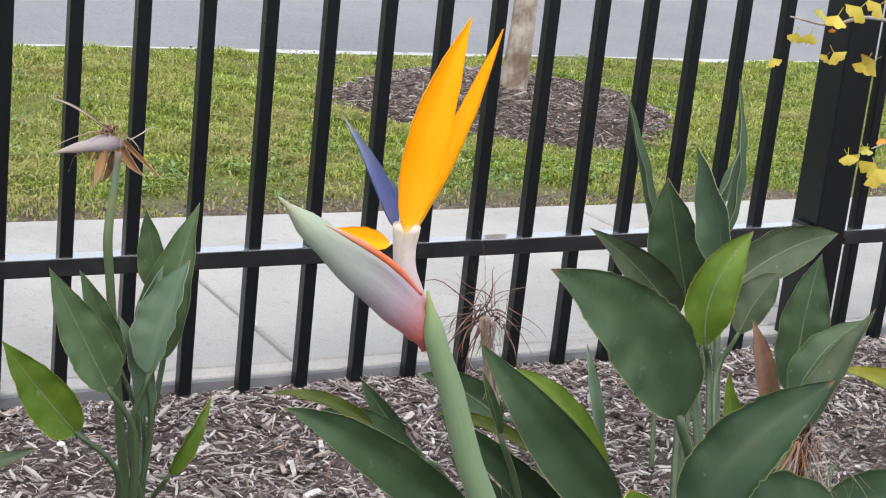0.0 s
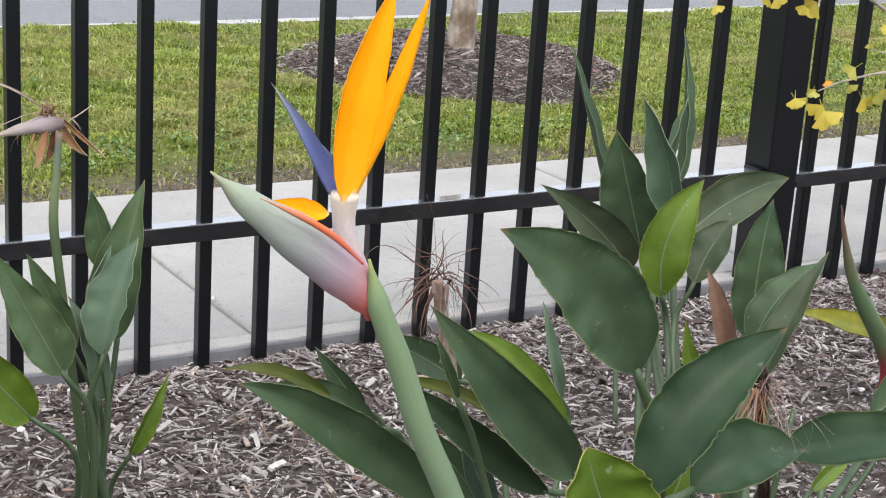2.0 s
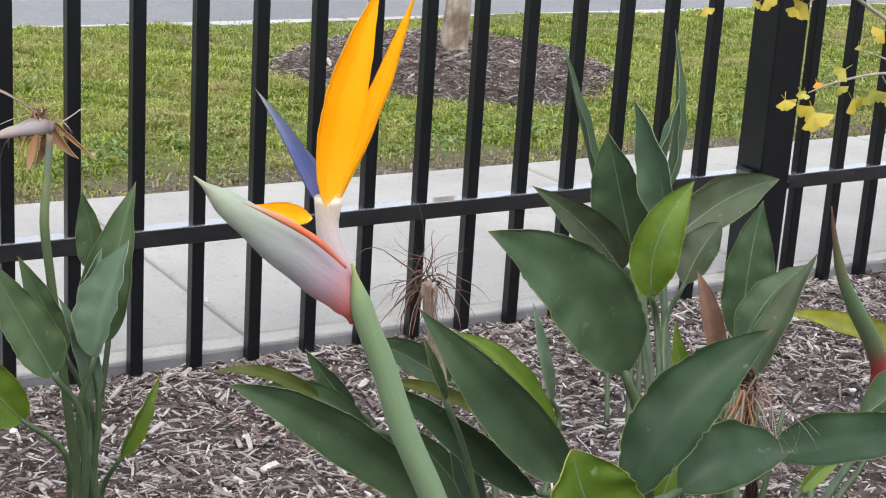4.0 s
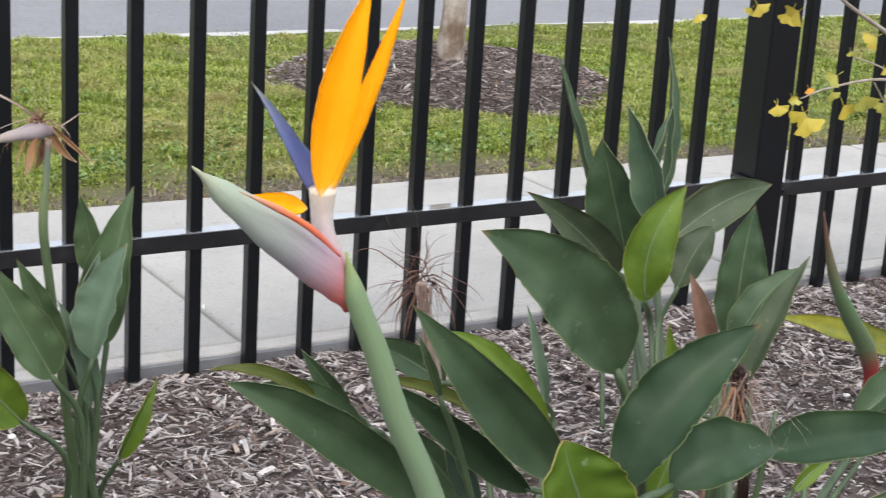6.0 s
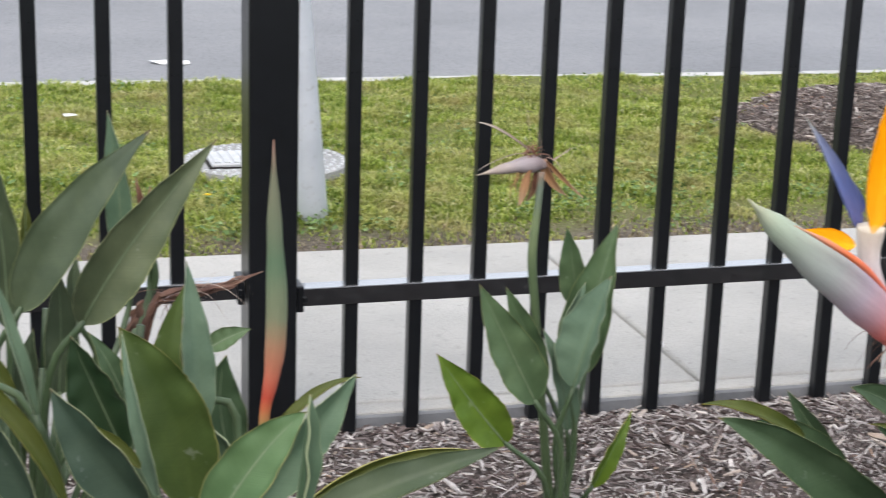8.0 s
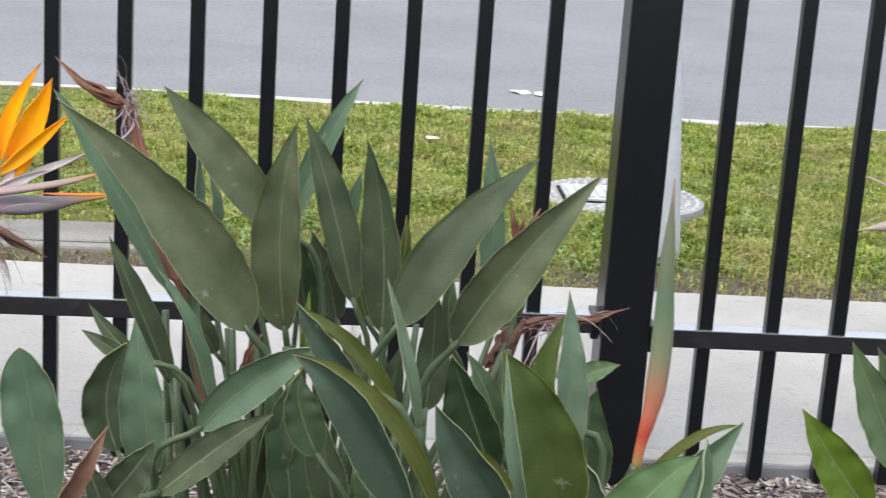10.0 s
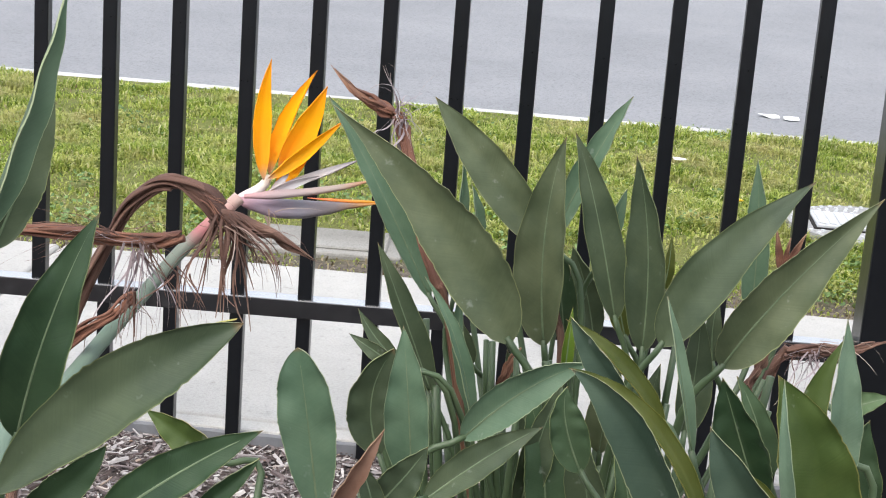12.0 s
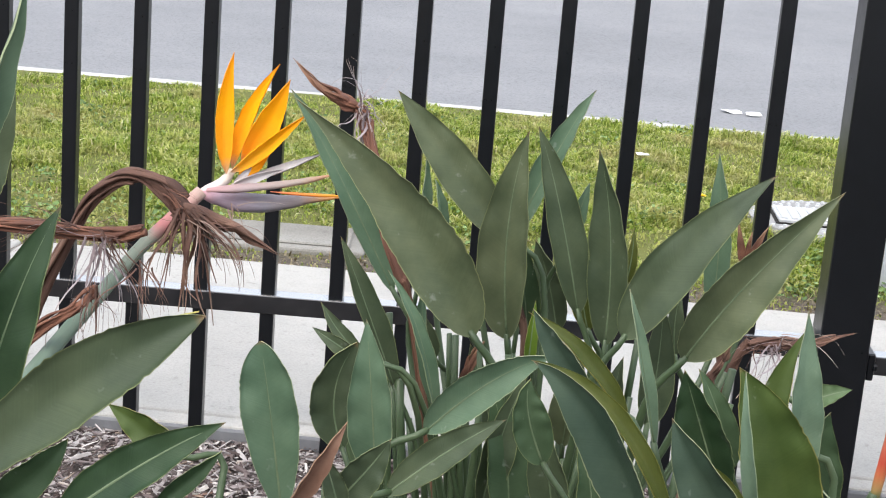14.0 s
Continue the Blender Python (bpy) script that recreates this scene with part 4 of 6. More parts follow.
leaf(near_plant, (-0.339, -1.600, 0.611), (-0.357, -1.600, 0.649), (-0.374, -1.600, 0.671), 0.034, (-0.56, -0.76, -0.34), 40, "pale", 0.42)
leaf(near_plant, (-0.606, -1.300, 0.481), (-0.615, -1.300, 0.552), (-0.636, -1.300, 0.626), 0.052, (0.28, -0.96, 0.06), 22, "dark", 0.42)
leaf(near_plant, (-0.564, -1.350, 0.501), (-0.575, -1.350, 0.564), (-0.587, -1.350, 0.614), 0.043, (-0.17, -0.99, -0.04), 22, "mid", 0.42)
leaf(near_plant, (-0.531, -1.400, 0.516), (-0.537, -1.400, 0.572), (-0.554, -1.400, 0.616), 0.036, (0.32, -0.94, 0.08), 22, "dark", 0.42)
leaf(near_plant, (-0.633, -1.300, 0.489), (-0.620, -1.300, 0.574), (-0.600, -1.300, 0.631), 0.039, (0.21, -0.98, -0.04), 25, "mid", 0.42)
more_stalks(near_plant, 14, 0.09, 0.35, 0.55, 5)

back_plant = thing("bird_of_paradise_plant", (-0.586, -1.100, 0.000), "tall dense bird of paradise clump with narrow grey-green leaves", "plant", group="bird of paradise plants")
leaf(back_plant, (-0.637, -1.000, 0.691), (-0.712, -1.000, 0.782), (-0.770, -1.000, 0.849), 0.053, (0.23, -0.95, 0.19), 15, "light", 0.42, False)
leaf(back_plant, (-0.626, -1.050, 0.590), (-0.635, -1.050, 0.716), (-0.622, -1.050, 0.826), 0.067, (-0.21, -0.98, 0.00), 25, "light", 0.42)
leaf(back_plant, (-0.630, -0.980, 0.686), (-0.587, -0.980, 0.794), (-0.551, -0.980, 0.865), 0.032, (-0.40, -0.90, 0.18), 20, "pale", 0.42)
leaf(back_plant, (-0.552, -1.100, 0.643), (-0.582, -1.100, 0.756), (-0.612, -1.100, 0.841), 0.045, (0.27, -0.96, 0.08), 22, "mid", 0.42)
leaf(back_plant, (-0.519, -1.100, 0.612), (-0.525, -1.100, 0.727), (-0.546, -1.100, 0.823), 0.052, (-0.29, -0.96, -0.04), 25, "mid", 0.42)
leaf(back_plant, (-0.569, -0.950, 0.667), (-0.557, -0.950, 0.716), (-0.547, -0.950, 0.754), 0.022, (0.07, -1.00, -0.02), 20, "pale", 0.42)
leaf(back_plant, (-0.498, -1.020, 0.657), (-0.496, -1.020, 0.690), (-0.495, -1.020, 0.721), 0.015, (0.26, -0.97, -0.01), 20, "olive", 0.42)
leaf(back_plant, (-0.512, -1.250, 0.666), (-0.457, -1.250, 0.758), (-0.384, -1.250, 0.842), 0.056, (-0.35, -0.90, 0.25), 15, "mid", 0.42, False)
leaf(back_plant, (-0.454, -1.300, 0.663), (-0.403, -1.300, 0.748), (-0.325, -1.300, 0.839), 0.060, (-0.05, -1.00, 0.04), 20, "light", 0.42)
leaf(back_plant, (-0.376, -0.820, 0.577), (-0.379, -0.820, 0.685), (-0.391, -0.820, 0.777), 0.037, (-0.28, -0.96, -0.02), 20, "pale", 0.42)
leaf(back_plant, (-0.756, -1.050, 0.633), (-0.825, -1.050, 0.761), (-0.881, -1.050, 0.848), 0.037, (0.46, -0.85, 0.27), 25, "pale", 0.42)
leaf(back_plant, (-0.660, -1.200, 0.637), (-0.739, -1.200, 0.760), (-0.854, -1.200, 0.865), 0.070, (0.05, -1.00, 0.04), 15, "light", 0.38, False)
leaf(back_plant, (-0.734, -1.200, 0.574), (-0.772, -1.200, 0.663), (-0.799, -1.200, 0.729), 0.033, (0.48, -0.85, 0.20), 30, "mid", 0.42)
leaf(back_plant, (-0.769, -1.350, 0.562), (-0.780, -1.350, 0.617), (-0.762, -1.350, 0.669), 0.051, (0.25, -0.97, -0.02), 15, "mid", 0.5)
leaf(back_plant, (-0.733, -1.400, 0.557), (-0.741, -1.400, 0.639), (-0.751, -1.400, 0.706), 0.048, (-0.08, -1.00, -0.01), 22, "pale", 0.42)
leaf(back_plant, (-0.762, -1.300, 0.639), (-0.785, -1.300, 0.661), (-0.804, -1.300, 0.689), 0.018, (0.34, -0.90, 0.29), 15, "mid", 0.42)
leaf(back_plant, (-0.760, -1.320, 0.640), (-0.786, -1.320, 0.656), (-0.809, -1.320, 0.669), 0.017, (0.08, -0.99, 0.14), 15, "mid", 0.42)
leaf(back_plant, (-0.682, -1.250, 0.562), (-0.711, -1.250, 0.649), (-0.740, -1.250, 0.713), 0.020, (0.59, -0.77, 0.23), 30, "pale", 0.42)
leaf(back_plant, (-0.693, -1.200, 0.548), (-0.709, -1.200, 0.633), (-0.716, -1.200, 0.689), 0.019, (-0.41, -0.91, -0.06), 30, "pale", 0.42)
leaf(back_plant, (-0.689, -1.420, 0.612), (-0.633, -1.420, 0.668), (-0.581, -1.420, 0.695), 0.039, (-0.06, -1.00, 0.08), 15, "pale", 0.42)
leaf(back_plant, (-0.705, -1.600, 0.629), (-0.657, -1.600, 0.672), (-0.618, -1.600, 0.700), 0.030, (-0.28, -0.89, 0.35), 15, "mid", 0.42)
leaf(back_plant, (-0.738, -1.720, 0.664), (-0.713, -1.720, 0.696), (-0.697, -1.720, 0.722), 0.032, (-0.00, -1.00, 0.00), 20, "mid", 0.42)
leaf(back_plant, (-0.785, -1.620, 0.609), (-0.799, -1.620, 0.698), (-0.809, -1.620, 0.751), 0.046, (0.10, -0.99, 0.02), 15, "pale", 0.55)
leaf(back_plant, (-0.764, -1.750, 0.673), (-0.745, -1.750, 0.708), (-0.724, -1.750, 0.740), 0.021, (0.34, -0.92, -0.20), 40, "brown", 0.42)
leaf(back_plant, (-0.727, -1.740, 0.669), (-0.735, -1.740, 0.694), (-0.741, -1.740, 0.712), 0.020, (0.37, -0.92, 0.11), 25, "mid", 0.42)
leaf(back_plant, (-0.601, -0.950, 0.565), (-0.613, -0.950, 0.632), (-0.624, -0.950, 0.693), 0.039, (0.21, -0.98, 0.04), 25, "dark", 0.42)
leaf(back_plant, (-0.567, -0.900, 0.560), (-0.583, -0.900, 0.621), (-0.602, -0.900, 0.669), 0.044, (-0.19, -0.98, -0.06), 25, "mid", 0.42)
leaf(back_plant, (-0.534, -0.980, 0.588), (-0.547, -0.980, 0.648), (-0.542, -0.980, 0.695), 0.042, (0.23, -0.97, 0.02), 25, "olive", 0.42)
leaf(back_plant, (-0.671, -0.920, 0.555), (-0.695, -0.920, 0.602), (-0.725, -0.920, 0.641), 0.047, (0.36, -0.90, 0.23), 25, "light", 0.42)
leaf(back_plant, (-0.709, -0.900, 0.508), (-0.733, -0.900, 0.549), (-0.750, -0.900, 0.590), 0.031, (0.32, -0.93, 0.16), 25, "mid", 0.42)
leaf(back_plant, (-0.474, -1.200, 0.560), (-0.470, -1.200, 0.628), (-0.471, -1.200, 0.694), 0.040, (0.07, -1.00, -0.00), 20, "mid", 0.42)
leaf(back_plant, (-0.449, -1.150, 0.620), (-0.453, -1.150, 0.663), (-0.448, -1.150, 0.687), 0.020, (0.07, -1.00, 0.00), 20, "mid", 0.42)
leaf(back_plant, (-0.600, -1.200, 0.607), (-0.600, -1.200, 0.644), (-0.598, -1.200, 0.680), 0.014, (0.15, -0.99, -0.00), 20, "fresh", 0.42)
leaf(back_plant, (-0.583, -1.500, 0.626), (-0.600, -1.500, 0.670), (-0.600, -1.500, 0.700), 0.037, (0.23, -0.97, 0.05), 20, "dark", 0.42)
leaf(back_plant, (-0.740, -0.900, 0.591), (-0.738, -0.900, 0.689), (-0.741, -0.900, 0.771), 0.023, (0.69, -0.73, 0.00), 30, "pale", 0.42)
leaf(back_plant, (-0.718, -0.850, 0.651), (-0.722, -0.850, 0.686), (-0.729, -0.850, 0.721), 0.021, (0.70, -0.71, 0.11), 30, "pale", 0.42)
leaf(back_plant, (-0.624, -1.000, 0.447), (-0.649, -1.000, 0.507), (-0.667, -1.000, 0.566), 0.045, (0.28, -0.95, 0.10), 25, "mid", 0.42)
leaf(back_plant, (-0.552, -1.000, 0.448), (-0.546, -1.000, 0.518), (-0.542, -1.000, 0.573), 0.045, (-0.25, -0.97, 0.02), 25, "light", 0.42)
leaf(back_plant, (-0.507, -1.000, 0.453), (-0.500, -1.000, 0.509), (-0.493, -1.000, 0.564), 0.042, (-0.29, -0.96, 0.03), 25, "mid", 0.42)
more_stalks(back_plant, 84, 0.19, 0.36, 0.62, 6)

edge_plant = thing("bird_of_paradise_plant", (-1.012, -1.750, 0.000), "bird of paradise plant with a fresh flower among withered stalks", "plant", group="bird of paradise plants")
leaf(edge_plant, (-0.933, -1.950, 0.906), (-0.908, -1.950, 0.987), (-0.885, -1.950, 1.047), 0.024, (0.81, -0.51, -0.28), 40, "pale", 0.42)
leaf(edge_plant, (-0.965, -1.850, 0.875), (-0.941, -1.850, 0.937), (-0.930, -1.850, 0.996), 0.030, (0.40, -0.91, -0.12), 20, "mid", 0.42)
leaf(edge_plant, (-0.988, -1.750, 0.705), (-0.960, -1.750, 0.797), (-0.931, -1.750, 0.874), 0.050, (-0.05, -1.00, 0.02), 20, "deep", 0.42)
leaf(edge_plant, (-0.950, -1.900, 0.732), (-0.871, -1.900, 0.806), (-0.800, -1.900, 0.857), 0.046, (-0.21, -0.95, 0.25), 12, "mid", 0.5, False)
leaf(edge_plant, (-0.932, -1.850, 0.771), (-0.861, -1.850, 0.819), (-0.811, -1.850, 0.841), 0.014, (0.17, -0.94, -0.29), 20, "olive", 0.42, False)
leaf(edge_plant, (-0.997, -1.700, 0.626), (-0.957, -1.700, 0.660), (-0.933, -1.700, 0.690), 0.032, (0.05, -1.00, -0.05), 20, "deep", 0.42, False)
leaf(edge_plant, (-0.854, -2.000, 0.766), (-0.806, -2.000, 0.805), (-0.765, -2.000, 0.832), 0.029, (-0.22, -0.93, 0.30), 15, "deep", 0.42)
leaf(edge_plant, (-0.930, -1.300, 0.515), (-0.971, -1.300, 0.542), (-1.008, -1.300, 0.564), 0.038, (0.05, -1.00, 0.08), 20, "fresh2", 0.42, False)
leaf(edge_plant, (-0.821, -1.900, 0.736), (-0.800, -1.900, 0.757), (-0.784, -1.900, 0.774), 0.014, (0.01, -1.00, -0.01), 25, "deep", 0.42, False)

# ---- open flower of the centre plant ----
flower = stalk_of(centre_plant, [(-0.110, -2.130, 0.931), (-0.103, -2.130, 0.906), (-0.090, -2.130, 0.876), (-0.075, -2.130, 0.837), (-0.057, -2.130, 0.800), (-0.034, -2.130, 0.748), (0.030, -2.110, 0.640), (0.095, -2.030, 0.480), (0.180, -1.920, 0.280), (0.260, -1.820, 0.110)], (0.0009, 0.0068, 0.0077, 0.0083, 0.0086, 0.0089, 0.0088, 0.0092, 0.0098, 0.0105), M_SCAPE, "flower_stalk")
spindle(flower, "spathe", [(-0.103, -2.120, 0.896), (-0.107, -2.120, 0.909), (-0.122, -2.120, 0.925), (-0.142, -2.120, 0.941), (-0.168, -2.120, 0.960), (-0.189, -2.120, 0.978)], (0.0014, 0.0093, 0.0130, 0.0124, 0.0074, 0.0004), M_SPATHE, "pink and grey-green beak-like spathe", flat=0.95)
spindle(flower, "neck", [(-0.099, -2.100, 0.914), (-0.107, -2.100, 0.932), (-0.109, -2.100, 0.943), (-0.109, -2.100, 0.956)], (0.0085, 0.0080, 0.0082, 0.0100), M_NECK, "pale pink flower neck", flat=0.7)
petal(flower, "sepal", (-0.126, -2.130, 0.961), (-0.119, -2.130, 1.013), (-0.102, -2.130, 1.066), 0.0227, (-0.25, -0.95, 0.20), 34, M_ORANGE, 0.42, (0.8, 1.15))
petal(flower, "sepal", (-0.104, -2.100, 0.953), (-0.085, -2.100, 1.000), (-0.066, -2.100, 1.056), 0.0128, (-0.82, -0.55, 0.15), 44, M_ORANGE, 0.42, (0.8, 1.15))
petal(flower, "sepal", (-0.123, -2.110, 0.949), (-0.139, -2.110, 0.953), (-0.156, -2.110, 0.959), 0.0114, (-0.41, -0.75, 0.52), 25, M_ORANGE, 0.42, (0.8, 1.15))
spindle(flower, "lip", [(-0.116, -2.135, 0.931), (-0.132, -2.135, 0.946), (-0.151, -2.135, 0.958), (-0.171, -2.135, 0.968)], (0.0008, 0.0019, 0.0017, 0.0003), M_LIP, "orange-red lip of the spathe", flat=0.9)
petal(flower, "petal", (-0.111, -2.090, 0.953), (-0.126, -2.090, 0.983), (-0.146, -2.090, 1.011), 0.0099, (-0.17, -0.96, 0.22), 40, M_BLUE, 0.42, (0.5, 1.25))
petal(flower, "petal", (-0.106, -2.085, 0.960), (-0.111, -2.085, 0.969), (-0.117, -2.085, 0.979), 0.0059, (-0.28, -0.93, 0.23), 25, M_BLUE, 0.42, (0.6, 0.9))

# ---- open flower of the edge plant ----
flower = stalk_of(edge_plant, [(-0.980, -1.020, 0.719), (-1.010, -1.040, 0.688), (-1.037, -1.060, 0.659), (-1.062, -1.120, 0.624), (-1.081, -1.200, 0.597), (-1.083, -1.350, 0.587), (-1.072, -1.550, 0.591)], (0.0085, 0.0085, 0.0085, 0.0085, 0.0092, 0.0098, 0.0105), M_SCAPE2, "flower_stalk")
spindle(flower, "spathe", [(-0.989, -1.000, 0.712), (-0.968, -1.000, 0.709), (-0.942, -1.000, 0.706), (-0.913, -1.000, 0.707), (-0.885, -1.000, 0.711), (-0.855, -1.000, 0.717), (-0.819, -1.000, 0.723)], (0.0045, 0.0128, 0.0173, 0.0166, 0.0122, 0.0058, 0.0006), M_SPATHE2, "lilac-grey beak-like spathe with orange lips", flat=0.55)
spindle(flower, "lip", [(-0.902, -1.025, 0.727), (-0.875, -1.025, 0.727), (-0.844, -1.025, 0.728), (-0.813, -1.025, 0.730)], (0.0006, 0.0021, 0.0023, 0.0005), M_LIP2, "torn orange lip of the spathe", flat=0.80)
spindle(flower, "spathe", [(-0.974, -1.020, 0.721), (-0.940, -1.020, 0.726), (-0.901, -1.020, 0.733), (-0.863, -1.020, 0.742), (-0.826, -1.020, 0.754)], (0.0038, 0.0076, 0.0063, 0.0051, 0.0006), M_SPATHE2B, "", flat=0.60)
spindle(flower, "neck", [(-0.995, -0.990, 0.706), (-0.977, -0.990, 0.714), (-0.961, -0.990, 0.726), (-0.952, -0.990, 0.739)], (0.0052, 0.0097, 0.0084, 0.0058), M_NECK, "", flat=0.70)
petal(flower, "sepal", (-0.957, -1.000, 0.737), (-0.963, -1.000, 0.805), (-0.954, -1.000, 0.875), 0.0253, (0.45, -0.87, 0.19), 40, M_ORANGE2, 0.42, (0.8, 1.15))
petal(flower, "sepal", (-0.952, -0.990, 0.742), (-0.936, -0.990, 0.802), (-0.904, -0.990, 0.865), 0.0216, (-0.18, -0.97, 0.16), 40, M_ORANGE2, 0.42, (0.8, 1.15))
petal(flower, "sepal", (-0.940, -1.000, 0.751), (-0.915, -1.000, 0.797), (-0.890, -1.000, 0.850), 0.0341, (0.46, -0.86, 0.20), 34, M_ORANGE2, 0.42, (0.8, 1.15))
petal(flower, "sepal", (-0.950, -1.010, 0.742), (-0.912, -1.010, 0.774), (-0.868, -1.010, 0.815), 0.0189, (0.43, -0.90, 0.03), 44, M_ORANGE2, 0.42, (0.8, 1.15))
petal(flower, "sepal", (-0.944, -0.995, 0.732), (-0.927, -0.995, 0.746), (-0.907, -0.995, 0.769), 0.0166, (0.16, -0.96, 0.22), 30, M_ORANGE2, 0.42, (0.8, 1.15))
petal(flower, "petal", (-0.949, -1.000, 0.726), (-0.896, -1.000, 0.748), (-0.847, -1.000, 0.771), 0.0108, (0.11, -0.86, 0.49), 36, M_WHITEPET, 0.42, (0.8, 1.15))
petal(flower, "petal", (-0.949, -1.010, 0.727), (-0.922, -1.010, 0.738), (-0.891, -1.010, 0.750), 0.0114, (0.27, -0.96, -0.06), 36, M_WHITEPET, 0.42, (0.8, 1.15))
petal(flower, "petal", (-0.946, -1.010, 0.731), (-0.934, -1.010, 0.741), (-0.926, -1.010, 0.752), 0.0076, (0.17, -0.96, 0.22), 30, M_WHITEPET, 0.42, (0.8, 1.15))
strands(flower, (-0.943, -1.030, 0.706), (0.6, -0.2, -0.6), 9, 0.06, 0.4, M_DEADPALE, 81)

# ---- buds ----
stem = stalk_of(near_plant, [(-0.345, -1.660, 0.693), (-0.350, -1.660, 0.671), (-0.355, -1.660, 0.638)], (0.0035, 0.0057, 0.0075), M_STALK, "bud_stalk")
spindle(stem, "bud", [(-0.344, -1.660, 0.689), (-0.342, -1.660, 0.710), (-0.338, -1.660, 0.731), (-0.335, -1.660, 0.756), (-0.334, -1.660, 0.796), (-0.336, -1.660, 0.848), (-0.337, -1.660, 0.915)], (0.0039, 0.0043, 0.0060, 0.0082, 0.0084, 0.0060, 0.0004), M_BUD, "closed green flower bud with a coral red base", flat=0.7)
stem = stalk_of(right_plant, [(1.476, -1.000, 0.197), (1.473, -1.000, 0.152), (1.461, -1.000, 0.098)], (0.0065, 0.0074, 0.0084), M_STALK, "bud_stalk")
spindle(stem, "bud", [(1.475, -1.000, 0.192), (1.491, -1.000, 0.241), (1.469, -1.000, 0.296), (1.424, -1.000, 0.355), (1.379, -1.000, 0.421), (1.350, -1.000, 0.494), (1.336, -1.000, 0.539)], (0.0056, 0.0122, 0.0160, 0.0141, 0.0094, 0.0038, 0.0009), M_BUD2, "young green bud with a dark red base and brown tip", flat=0.70)

# ---- withered flower heads ----
head = stalk_of(left_plant, [(0.096, -1.020, 0.732), (0.093, -1.020, 0.688), (0.089, -1.020, 0.632), (0.094, -1.020, 0.580), (0.106, -1.020, 0.482), (0.120, -1.020, 0.366), (0.127, -1.020, 0.305)], (0.0041, 0.0044, 0.0058, 0.0055, 0.0055, 0.0061, 0.0068), M_SCAPE2G, "flower_stalk")
spindle(head, "withered_spathe", [(0.107, -1.000, 0.737), (0.088, -1.000, 0.738), (0.061, -1.000, 0.734), (0.022, -1.000, 0.726)], (0.0061, 0.0122, 0.0074, 0.0007), M_DEADGREY, "dry grey spathe", flat=0.9)
strands(head, (0.074, -1.000, 0.734), (-0.12, -0.02, -1), 16, 0.045, 0.35, M_DEADORANGE, 3)
strands(head, (0.096, -1.000, 0.751), (-1, 0, 0.5), 7, 0.07, 0.35, M_DEADPALE, 5)
strands(head, (0.107, -1.000, 0.751), (1, 0, 0.25), 5, 0.06, 0.3, M_DEADPALE, 6)
strands(head, (0.094, -1.000, 0.750), (0, 0, 1), 22, 0.016, 0.9, M_DEADRED, 7, thick=2.0)
petal(head, "withered_petal", (0.086, -1.010, 0.733), (0.080, -1.010, 0.713), (0.073, -1.010, 0.689), 0.012, (-0.64, -0.75, 0.18), 30, M_DEADORANGE, 0.5)
petal(head, "withered_petal", (0.096, -1.000, 0.732), (0.093, -1.000, 0.711), (0.086, -1.000, 0.693), 0.009, (-0.03, -1.00, 0.01), 30, M_DEADRED, 0.5)
petal(head, "withered_petal", (0.100, -1.000, 0.743), (0.056, -1.000, 0.776), (0.021, -1.000, 0.790), 0.003, (0.18, -0.93, 0.31), 30, M_DEADPALE, 0.6)
petal(head, "withered_petal", (0.101, -1.000, 0.743), (0.117, -1.000, 0.716), (0.136, -1.000, 0.698), 0.012, (-0.37, -0.89, -0.28), 30, M_DEADORANGE, 0.4)
petal(head, "withered_petal", (0.109, -0.990, 0.741), (0.134, -0.990, 0.717), (0.161, -0.990, 0.692), 0.006, (-0.28, -0.91, -0.30), 30, M_DEADORANGE, 0.4)
head = stalk_of(centre_plant, [(0.304, -1.520, 0.689), (0.309, -1.520, 0.663), (0.317, -1.520, 0.621), (0.333, -1.520, 0.561)], (0.0068, 0.0074, 0.0057, 0.0051), M_DEADPALE, "withered_stalk")
strands(head, (0.313, -1.500, 0.688), (-0.1, 0, 1), 16, 0.075, 0.55, M_DEADBROWN, 11)
strands(head, (0.316, -1.500, 0.686), (1, 0.1, 0.25), 10, 0.065, 0.45, M_DEADBROWN, 12)
strands(head, (0.307, -1.500, 0.684), (-0.6, -0.1, -0.3), 26, 0.07, 0.6, M_DEADBROWN, 13, thick=1.5)
strands(head, (0.326, -1.500, 0.683), (0.4, -0.1, -0.5), 16, 0.065, 0.5, M_DEADBROWN, 14, thick=1.6)
head = stalk_of(right_plant, [(0.515, -1.740, 0.652), (0.523, -1.740, 0.617), (0.527, -1.740, 0.571), (0.539, -1.740, 0.510)], (0.0078, 0.0094, 0.0067, 0.0067), M_DEADDARK, "withered_stalk")
strands(head, (0.507, -1.760, 0.638), (0.1, -0.1, -1), 34, 0.095, 0.38, M_DEADPALE, 21)
strands(head, (0.498, -1.760, 0.634), (-0.12, -0.1, -1), 16, 0.08, 0.22, M_DEADORANGE, 22)
strands(head, (0.519, -1.750, 0.637), (1, -0.1, -0.25), 14, 0.085, 0.3, M_DEADPALE, 23)
strands(head, (0.515, -1.750, 0.641), (0.7, 0, 0.1), 9, 0.05, 0.6, M_DEADBROWN, 24)
head = stalk_of(back_plant, [(-0.815, -0.950, 0.813), (-0.801, -0.980, 0.794), (-0.785, -1.020, 0.758), (-0.767, -1.100, 0.722), (-0.743, -1.130, 0.676), (-0.727, -1.130, 0.627)], (0.0080, 0.0060, 0.0060, 0.0067, 0.0073, 0.0053), M_DEADRED, "withered_stalk")
